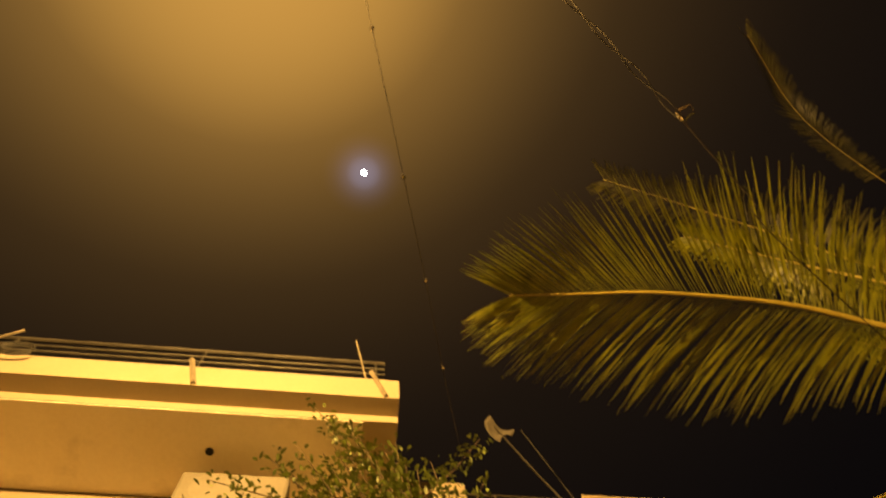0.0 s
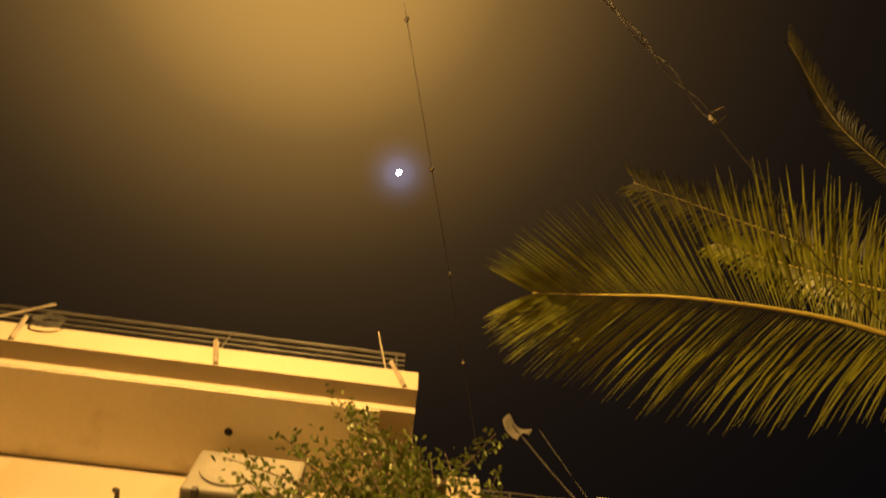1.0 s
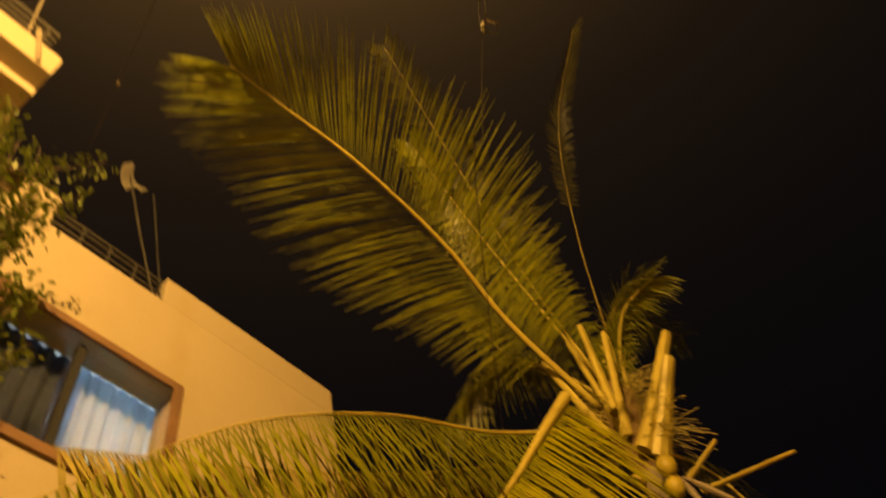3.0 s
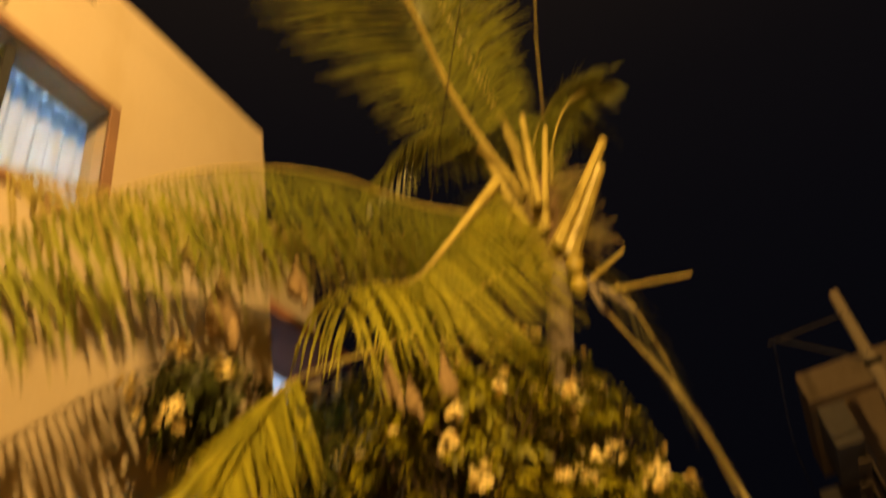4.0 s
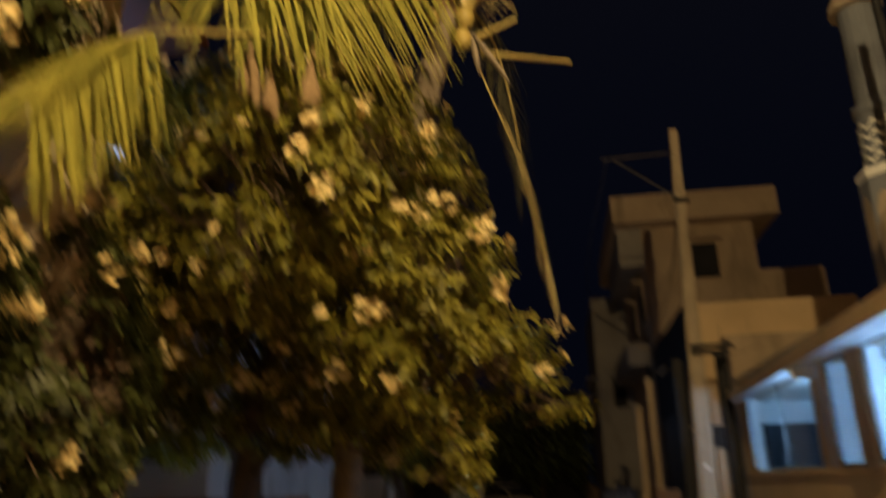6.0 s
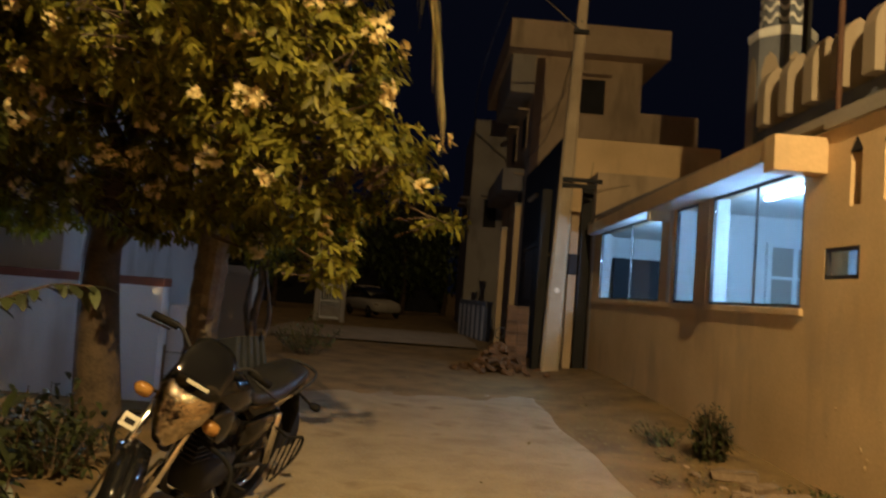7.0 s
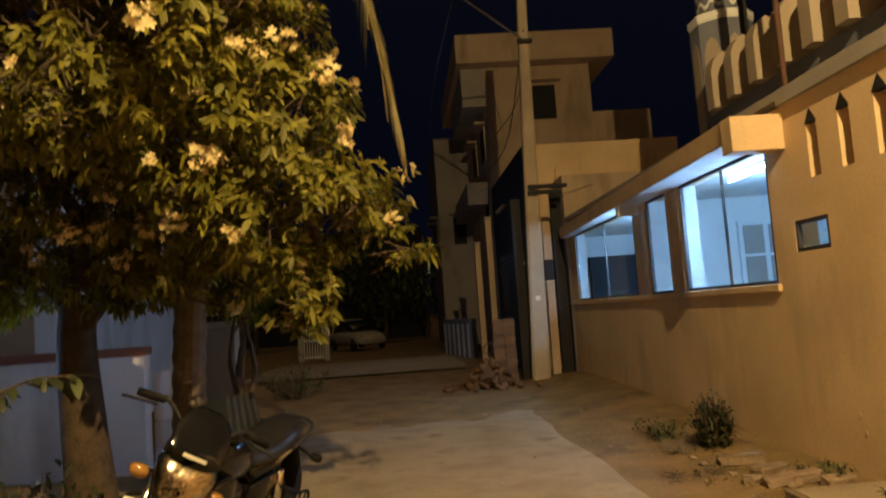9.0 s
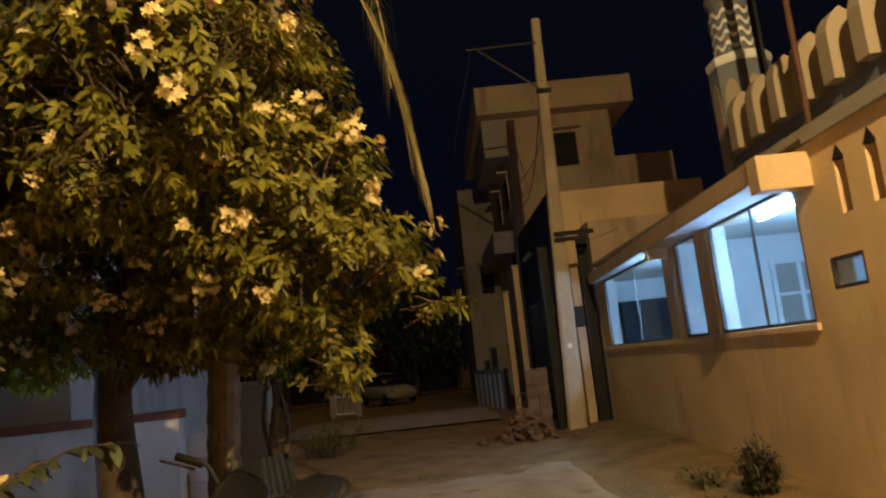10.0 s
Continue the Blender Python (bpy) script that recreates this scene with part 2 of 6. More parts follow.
def thing(name, place, label, category, group="", kind=""):
    ob = new(name)
    ob.empty_display_size = 0.1
    ob.location = place
    return tagged(ob, label, category, group, kind)


def under(ob, parent):
    """Keeps world coordinates for a mesh drawn in them."""
    ob.parent = parent
    ob.matrix_parent_inverse = Matrix.Translation(parent.location).inverted()
    return ob


def box(bm, x0, x1, y0, y1, z0, z1, bevel=0.0):
    vs = [bm.verts.new((x, y, z)) for x in (x0, x1) for y in (y0, y1) for z in (z0, z1)]
    fs = [bm.faces.new([vs[i] for i in q]) for q in ((0, 1, 3, 2), (4, 6, 7, 5), (0, 4, 5, 1), (2, 3, 7, 6), (0, 2, 6, 4), (1, 5, 7, 3))]
    if bevel:
        es = list({e for f in fs for e in f.edges})
        bmesh.ops.bevel(bm, geom=es, offset=bevel, segments=2, affect="EDGES", profile=0.5)
    return bm


def box_bm(*a, **k):
    return box(bmesh.new(), *a, **k)


def sweep(bm, pts, radii, seg=8, flat=1.0, cap=True):
    """A round rod along points, with a radius at each."""
    pts = [Vector(p) for p in pts]
    if not isinstance(radii, (list, tuple)):
        radii = [radii] * len(pts)
    rings = []
    ref = Vector((0, 0, 1))
    for i, p in enumerate(pts):
        d = (pts[min(i + 1, len(pts) - 1)] - pts[max(i - 1, 0)]).normalized()
        if abs(d.dot(ref)) > 0.95:
            ref = Vector((1, 0, 0)) if abs(d.x) < 0.9 else Vector((0, 1, 0))
        u = d.cross(ref).normalized()
        v = u.cross(d).normalized()
        ref = v
        rings.append([bm.verts.new(p + (u * math.cos(a) + v * math.sin(a) * flat) * radii[i]) for a in [2 * math.pi * k / seg for k in range(seg)]])
    for a, b in zip(rings, rings[1:]):
        for k in range(seg):
            bm.faces.new((a[k], a[(k + 1) % seg], b[(k + 1) % seg], b[k]))
    if cap:
        bm.faces.new(rings[0][::-1])
        bm.faces.new(rings[-1])
    return bm


def rod(pts, radii, seg=8, flat=1.0):
    return sweep(bmesh.new(), pts, radii, seg, flat)


def lathe(bm, profile, seg=16, m=None):
    """Profile of (radius, height) turned about z, then put at the pose m."""
    rings = []
    for r, z in profile:
        rings.append([bm.verts.new((r * math.cos(2 * math.pi * k / seg), r * math.sin(2 * math.pi * k / seg), z)) for k in range(seg)])
    for a, b in zip(rings, rings[1:]):
        for k in range(seg):
            bm.faces.new((a[k], a[(k + 1) % seg], b[(k + 1) % seg], b[k]))
    bm.faces.new(rings[0][::-1])
    bm.faces.new(rings[-1])
    if m is not None:
        bmesh.ops.transform(bm, matrix=m, verts=[v for r in rings for v in r])
    return bm


def bezier(ctrl, n):
    """A smooth line through control points."""
    ctrl = [Vector(c) for c in ctrl]
    out = []
    ext = [ctrl[0] * 2 - ctrl[1]] + ctrl + [ctrl[-1] * 2 - ctrl[-2]]
    segs = len(ctrl) - 1
    for i in range(n):
        s = i / (n - 1) * segs
        k = min(int(s), segs - 1)
        t = s - k
        p0, p1, p2, p3 = ext[k:k + 4]
        out.append(0.5 * ((2 * p1) + (p2 - p0) * t + (2 * p0 - 5 * p1 + 4 * p2 - p3) * t * t + (3 * p1 - p0 - 3 * p2 + p3) * t ** 3))
    return out


class Soup:
    """Many small faces gathered into one mesh."""
    def __init__(self):
        self.v, self.f = [], []

    def strip(self, left, right):
        b = len(self.v)
        for a, c in zip(left, right):
            self.v += [tuple(a), tuple(c)]
        for i in range(len(left) - 1):
            self.f.append((b + 2 * i, b + 2 * i + 1, b + 2 * i + 3, b + 2 * i + 2))

    def mesh(self, name, material, parent=None, label="", kind=""):
        me = bpy.data.meshes.new(name)
        me.from_pydata(self.v, [], self.f)
        me.shade_smooth()
        me.materials.append(material)
        ob = new(name, me)
        ob.parent = parent
        if label:
            ob["label"] = label
        if kind:
            ob["kind"] = kind
        return ob


def leaf(soup, base, way, up, length, width, droop=0.3, fold=0.25):
    """One pointed leaf with a fold along its midrib."""
    way = way.normalized()
    side = way.cross(up)
    if side.length < 1e-3:
        side = way.cross(Vector((1, 0, 0)))
    side.normalize()
    nrm = side.cross(way).normalized()
    b = len(soup.v)
    for s, w in ((0.0, 0.10), (0.32, 0.85), (0.62, 1.0), (0.86, 0.55)):
        c = base + way * (length * s) - Vector((0, 0, droop * length * s * s))
        e = side * (width * 0.5 * w)
        lift = nrm * (fold * width * 0.5 * w)
        soup.v += [tuple(c - e + lift), tuple(c), tuple(c + e + lift)]
    soup.v.append(tuple(base + way * length - Vector((0, 0, droop * length))))
    for i in range(3):
        o = b + 3 * i
        soup.f += [(o, o + 1, o + 4, o + 3), (o + 1, o + 2, o + 5, o + 4)]
    o = b + 9
    soup.f += [(o, o + 1, b + 12), (o + 1, o + 2, b + 12)]


def rand_unit(rng):
    while True:
        v = Vector((rng.uniform(-1, 1), rng.uniform(-1, 1), rng.uniform(-1, 1)))
        if 0.05 < v.length < 1:
            return v.normalized()


def wall_with_openings(name, axis, at, thick, a0, a1, z0, z1, holes, material, kind="structure"):
    """A wall along y (axis 'x': at = its x) or along x (axis 'y'), with rectangular openings (a0, a1, z0, z1) through it."""
    bm = bmesh.new()
    cuts = sorted({a0, a1, *[h[0] for h in holes], *[h[1] for h in holes]})
    for c0, c1 in zip(cuts, cuts[1:]):
        mid = (c0 + c1) / 2
        zs = z0
        for h in sorted([h for h in holes if h[0] < mid < h[1]], key=lambda q: q[2]) + [(0, 0, z1, z1)]:
            if h[2] - zs > 1e-4:
                if axis == "x":
                    box(bm, at, at + thick, c0, c1, zs, h[2])
                else:
                    box(bm, c0, c1, at, at + thick, zs, h[2])
            zs = h[3]
    bmesh.ops.remove_doubles(bm, verts=bm.verts, dist=1e-4)
    dead = [f for f in bm.faces if not f.is_valid]
    seen = {}
    for f in bm.faces:
        seen.setdefault(tuple(round(q, 3) for q in f.calc_center_median()), []).append(f)
    bmesh.ops.delete(bm, geom=[f for fs in seen.values() if len(fs) > 1 for f in fs], context="FACES_ONLY")
    ob = part(name, bm, material)
    return ob


# ---- ground and road ----
def ground_height(x, y):
    """Gentle unevenness, with a bank of dirt against the wall of the hall."""
    h = 0.02 * noise.noise(Vector((x * 0.7, y * 0.7, 0))) + 0.012 * noise.noise(Vector((x * 2.3, y * 2.3, 5)))
    if 2.0 < x < 4.0 and y > -8:
        h += 0.16 * min(1, (x - 2.0) / 1.5) * max(0.0, min(1, (y - 5.5) / 8)) * max(0, min(1, (17.5 - y) / 2))
    return h


def build_ground():
    bm = bmesh.new()
    xs = [-900, -300, -90, -30, -14, -9] + [-6 + 0.3 * i for i in range(41)] + [9, 14, 30, 90, 300, 900]
    ys = [-900, -300, -90, -30, -12] + [-6 + 0.4 * i for i in range(96)] + [40, 55, 90, 300, 900]
    grid = [[bm.verts.new((x, y, (ground_height(x, y) if -7 < x < 7 and -7 < y < 33 else 0.0))) for x in xs] for y in ys]
    for r0, r1 in zip(grid, grid[1:]):
        for i in range(len(xs) - 1):
            bm.faces.new((r0[i], r0[i + 1], r1[i + 1], r1[i]))
    return tagged(part("ground", bm, M_GROUND, smooth=True), "dry trampled brown dirt ground with dust and stains", "ground", kind="structure")


build_ground()


def build_road():
    """A worn concrete slab with an uneven edge."""
    bm = bmesh.new()
    rows = []
    n = 70
    for i in range(n + 1):
        y = -14 + i * (27.5 / n)
        e = 0.10 * noise.noise(Vector((y * 0.6, 3, 0))) + 0.04 * noise.noise(Vector((y * 2.5, 7, 0)))
        right = 1.84 + e
        left = -2.1 + 0.2 * noise.noise(Vector((y * 0.5, 9, 0)))
        if y > 11:
            right += 0.35 * (y - 11) / 1.6
        row = []
        for k in range(29):
            s = k / 28
            x = left + (right - left) * s
            edge = min(s, 1 - s) * (right - left)
            z = 0.035 + ground_height(x, y) * 0.8 - (0.05 if edge < 0.01 else 0.0) - 0.035 * max(0.0, y - 10.4 - 1.5 * noise.noise(Vector((x * 0.9, y * 0.5, 4))) - 0.5 * noise.noise(Vector((x * 3.1, y * 1.5, 8))))
            row.append(bm.verts.new((x, y, z)))
        rows.append(row)
    for r0, r1 in zip(rows, rows[1:]):
        for i in range(28):
            bm.faces.new((r0[i], r0[i + 1], r1[i + 1], r1[i]))
    return tagged(part("road", bm, M_ROAD, smooth=True), "pale dusty concrete lane with a worn edge", "road", kind="structure")


build_road()


def build_far_lane():
    bm = bmesh.new()
    rows = []
    for i in range(24):
        y = 20.6 + i * 0.28
        rows.append([bm.verts.new((x + 0.15 * noise.noise(Vector((y, x, 2))), y, 0.05)) for x in (-4.6, -3.2, -1.8, -0.2, 1.6)])
    for r0, r1 in zip(rows, rows[1:]):
        for i in range(4):
            bm.faces.new((r0[i], r0[i + 1], r1[i + 1], r1[i]))
    return tagged(part("pavement", bm, M_ROAD), "pale crossing lane at the far end of the street", "road", kind="structure")


build_far_lane()

# ---- prayer hall with the lit room ----
WX = 3.6
HOLES = [(7.23, 9.52, 1.61, 2.965), (10.03, 10.86, 1.61, 2.965), (11.50, 15.40, 1.61, 2.965), (6.29, 6.83, 1.88, 2.165)]
SLOTS = [(6.31, 6.47), (5.84, 6.00), (5.37, 5.53), (4.90, 5.06), (4.43, 4.59)]
hall_wall = wall_with_openings("wall_hall", "x", WX, 0.22, -8.0, 16.0, -0.3, 3.25, HOLES + [(a, b, 2.51, 2.985) for a, b in SLOTS], M_PLASTER)
tagged(hall_wall, "ochre plastered street wall of a prayer hall, stained low down", "wall", kind="structure")


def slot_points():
    """Pointed heads over the slots: dark triangles with their own rim, recess shade put into the colour."""
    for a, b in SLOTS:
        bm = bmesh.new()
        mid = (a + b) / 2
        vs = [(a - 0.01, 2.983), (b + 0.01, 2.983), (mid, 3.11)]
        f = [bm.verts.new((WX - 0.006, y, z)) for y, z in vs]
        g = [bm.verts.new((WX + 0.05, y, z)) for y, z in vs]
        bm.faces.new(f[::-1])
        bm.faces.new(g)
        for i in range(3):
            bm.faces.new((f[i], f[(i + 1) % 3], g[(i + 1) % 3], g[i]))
        ob = part("slot_head_shade", bm, M_DARK, hall_wall)
        # The slot backs are coloured dark for the shade inside.
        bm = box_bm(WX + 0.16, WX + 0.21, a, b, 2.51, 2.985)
        part("slot_back_shade", bm, M_DARK, hall_wall)


slot_points()


def plaster_flakes():
    """Lifted and broken plaster low on the street wall."""
    rng = random.Random(71)
    for k in range(18):
        y, z = rng.uniform(3.6, 7.0), abs(rng.gauss(0, 0.32)) + 0.22
        r = rng.uniform(0.01, 0.028)
        n = rng.randint(6, 9)
        rim = [(r * rng.uniform(0.55, 1.25) * math.cos(6.283 * i / n), 1.3 * r * rng.uniform(0.55, 1.25) * math.sin(6.283 * i / n)) for i in range(n)]
        bm = bmesh.new()
        lo = [bm.verts.new((WX - 0.001, y + u, z + v)) for u, v in rim]
        hi = [bm.verts.new((WX - 0.003 - rng.uniform(0, 0.004), y + 0.75 * u, z + 0.75 * v)) for u, v in rim]
        mid = bm.verts.new((WX - 0.0035, y, z))
        for i in range(n):
            j = (i + 1) % n
            bm.faces.new((lo[i], lo[j], hi[j], hi[i]))
            bm.faces.new((hi[i], hi[j], mid))
        bmesh.ops.recalc_face_normals(bm, faces=bm.faces)
        part("plaster_flake", bm, M_PLASTER, hall_wall)


plaster_flakes()


def hall_shell():
    """The closed room behind the windows."""
    bm = bmesh.new()
    box(bm, 7.3, 7.5, 5.0, 16.0, 0, 3.25)
    tagged(part("wall_room_back", bm, M_WHITE), "white painted back wall of the lit room", "wall", kind="structure")
    bm = bmesh.new()
    box(bm, WX + 0.22, 7.3, 5.0, 5.15, 0, 3.25)
    tagged(part("wall_room_near", bm, M_WHITE), "white painted end wall of the lit room", "wall", kind="structure")
    bm = bmesh.new()
    box(bm, WX, 7.5, 16.0, 16.2, -0.3, 3.25)
    tagged(part("wall_room_far", bm, M_WHITE), "white painted far end wall of the lit room", "wall", kind="structure")
    bm = bmesh.new()
    box(bm, WX + 0.22, 7.3, 10.9, 11.02, 0, 2.96)
    tagged(part("wall_room_divider", bm, M_WHITE), "white painted dividing wall inside the lit room", "wall", kind="structure")
    bm = bmesh.new()
    box(bm, WX + 0.22, 7.3, 5.15, 16.0, 0.2, 0.3)
    tagged(part("floor", bm, M_GREY), "grey floor of the lit room", "floor", kind="structure")
    bm = bmesh.new()
    box(bm, WX + 0.003, 7.5, 5.0, 16.2, 3.335, 3.42)
    tagged(part("roof_slab", bm, M_GREY), "grey concrete roof slab over the lit room", "roof", kind="structure")
    bm = bmesh.new()
    box(bm, WX + 0.22, 7.3, 5.15, 16.0, 2.96, 3.1)
    tagged(part("ceiling", bm, M_WHITE), "white ceiling of the lit room", "ceiling", kind="structure")


hall_shell()


def hall_window(name, y0, y1, z0, z1, bars, label):
    root = thing(name, (WX + 0.1, (y0 + y1) / 2, z0), label, "window", kind="structure")
    f = 0.035
    x0, x1 = WX + 0.004, WX + 0.045
    for nm, b in (("window_frame", (x0, x1, y0 + 0.002, y0 + f, z0 + 0.002, z1 - 0.002)), ("window_frame", (x0, x1, y1 - f, y1 - 0.002, z0 + 0.002, z1 - 0.002)),
                  ("window_frame", (x0, x1, y0 + f, y1 - f, z0 + 0.002, z0 + f)), ("window_frame", (x0, x1, y0 + f, y1 - f, z1 - f, z1 - 0.002))):
        under(part(nm, box_bm(*b), M_STEEL), root)
    for y in bars:
        under(part("mullion", box_bm(x0 + 0.005, x1 - 0.005, y - 0.006, y + 0.006, z0 + f, z1 - f), M_STEEL), root)
    edges = [y0 + f, *bars, y1 - f]
    for a, b in zip(edges, edges[1:]):
        g = under(part("pane", box_bm(WX + 0.022, WX + 0.027, a + 0.012, b - 0.012, z0 + f, z1 - f), M_GLASS), root)
        g.visible_shadow = False
    return root


hall_window("window_1", *HOLES[0], [8.30], "steel-framed hall window, lit from inside by a tube light")
hall_window("window_2", *HOLES[1], [], "narrow steel-framed hall window, lit blue-white")
hall_window("window_3", *HOLES[2], [13.2], "wide steel-framed hall window with a dark board behind")
hall_window("window_4", *HOLES[3], [], "small square ventilation window in the plaster wall")


def canopy_front(y):
    """The canopy narrows towards the far end."""
    return 3.10 + 0.0355 * (y - 6.84)


def prism(foot, z0, z1):
    """An upright block over a plan outline."""
    bm = bmesh.new()
    lo = [bm.verts.new((x, y, z0)) for x, y in foot]
    hi = [bm.verts.new((x, y, z1)) for x, y in foot]
    bm.faces.new(lo[::-1])
    bm.faces.new(hi)
    for i in range(len(foot)):
        k = (i + 1) % len(foot)
        bm.faces.new((lo[i], lo[k], hi[k], hi[i]))
    bmesh.ops.recalc_face_normals(bm, faces=bm.faces)
    return bm


def hall_trim():
    far = 15.95
    bm = prism([(canopy_front(6.84), 6.84), (WX - 0.002, 6.84), (WX - 0.002, far), (canopy_front(far), far)], 2.972, 3.18)
    tagged(part("canopy", bm, M_PLASTER), "projecting plastered concrete canopy above the hall windows", "canopy", kind="structure")
    bm = prism([(canopy_front(6.84) + 0.012, 7.06), (WX - 0.004, 7.06), (WX - 0.004, far - 0.02), (canopy_front(far) + 0.012, far - 0.02)], 2.958, 2.970)
    tagged(part("canopy_soffit", bm, M_WHITE), "white painted underside of the hall canopy", "canopy", kind="structure")
    bm = box_bm(WX - 0.045, WX - 0.002, 7.16, 15.9, 1.535, 1.606, bevel=0.008)
    tagged(part("window_ledge", bm, M_PLASTER), "plaster ledge below the hall windows", "ledge", kind="structure")
    for y0, y1 in ((9.58, 9.97), (10.92, 11.44)):
        bm = box_bm(WX - 0.02, WX - 0.002, y0, y1, 1.61, 2.955)
        tagged(part("pilaster", bm, M_PLASTER), "plastered pilaster between the hall windows", "pilaster", kind="structure")
    tagged(part("white_post", box_bm(WX - 0.032, WX - 0.021, 10.93, 11.06, 1.61, 2.955), M_WHITE), "white painted strip on the pilaster between the windows", "post", kind="structure")
    bm = box_bm(canopy_front(11.1) + 0.002, WX - 0.03, 11.05, 11.17, 2.80, 2.956)
    tagged(part("canopy_fin", bm, M_WHITE), "white plaster fin hanging from the canopy", "fin", kind="structure")
    tagged(part("canopy_end", box_bm(3.096, WX - 0.003, 6.836, 7.05, 2.85, 3.184, bevel=0.006), M_PLASTER), "downstand closing the end of the canopy", "canopy", kind="structure")
    bm = box_bm(WX - 0.06, WX + 0.30, -8.0, 6.83, 3.25, 3.33)
    tagged(part("coping", bm, M_GREY), "dark weathered coping on the hall wall", "coping", kind="structure")


hall_trim()


def tube_fixture():
    root = thing("tube_light", (3.975, 8.2, 2.96), "lit white fluorescent tube lamp under the ceiling", "lamp")
    under(part("housing", box_bm(3.95, 4.0, 7.7, 8.8, 2.935, 2.958, bevel=0.006), M_WHITE), root)
    under(part("tube", rod([(3.975, 7.65, 2.895), (3.975, 8.85, 2.895)], 0.026, 10), M_TUBE), root)
    for y in (7.66, 8.84):
        under(part("socket", box_bm(3.96, 3.99, y - 0.015, y + 0.015, 2.90, 2.958), M_WHITE), root)


tube_fixture()
lamp("tube_glow", (4.3, 8.3, 2.45), 105, COOL, 0.12)
# Added fill for the far windows; the room holds only one tube.
lamp("far_room_fill", (4.4, 11.9, 2.5), 140, COOL, 0.12)


def inner_window():
    root = thing("window_5", (5.1, 10.88, 1.5), "white wooden inner window with dark panes on the dividing wall", "window", kind="structure")
    under(part("window_frame", box_bm(4.95, 5.75, 10.84, 10.898, 1.58, 2.58), M_WHITE), root)
    for x in (5.02, 5.40):
        for z in (1.64, 2.10):
            under(part("pane", box_bm(x, x + 0.30, 10.825, 10.842, z, z + 0.42), M_GREY), root)
    # glazed tile courses on the far reveals of the windows
    for k, (_, y1, z0, z1) in enumerate(HOLES[:3]):
        lining = thing("reveal_lining", (WX + 0.13, y1, z0), "white glazed tiles lining the window reveal", "tiles", kind="structure")
        n = 9
        for j in range(n):
            za, zb = z0 + 0.002 + (z1 - z0 - 0.004) * j / n, z0 + 0.002 + (z1 - z0 - 0.004) * (j + 1) / n
            under(part("tile", box_bm(WX + 0.048, WX + 0.219, y1 - 0.014, y1 - 0.002, za, zb - 0.006, bevel=0.002), M_WHITE), lining)


inner_window()
tagged(part("notice_board", box_bm(3.95, 5.6, 15.6, 15.8, 0.305, 2.50, bevel=0.01), M_DARK), "large dark board leaning inside the hall room", "board")

# ---- arched parapet and minaret on the hall roof ----
PX = 4.15


def arched_parapet():
    root = thing("parapet_wall", (PX, 3, 3.42), "plastered roof parapet with a row of pointed arched niches", "parapet", kind="structure")
    under(part("band", box_bm(PX, PX + 0.25, -8.0, 9.6, 3.506, 3.86), M_SLATE), root)
    under(part("backing", box_bm(PX + 0.19, PX + 0.24, -8.0, 9.4, 3.862, 4.42), M_CREAM), root)
    shape = bmesh.new()
    w, h = 0.17, 0.72
    vs = [(-w, 0), (w, 0), (w, h - 0.24), (w * 0.78, h - 0.13), (w * 0.42, h - 0.05), (0, h), (-w * 0.42, h - 0.05), (-w * 0.78, h - 0.13), (-w, h - 0.24)]
    f = [shape.verts.new((x, -0.10, z)) for x, z in vs]
    g = [shape.verts.new((x, 0.10, z)) for x, z in vs]
    shape.faces.new(f)
    shape.faces.new(g[::-1])
    for i in range(len(vs)):
        shape.faces.new((f[i], g[i], g[(i + 1) % len(vs)], f[(i + 1) % len(vs)]))
    bmesh.ops.recalc_face_normals(shape, faces=shape.faces)
    me = bpy.data.meshes.new("merlon")
    shape.to_mesh(me)
    shape.free()
    me.materials.append(M_CREAM)
    for i in range(28):
        ob = new("merlon", me)
        ob.location = (PX + 0.02, 9.2 - i * 0.56, 3.862)
        under(ob, root)


arched_parapet()


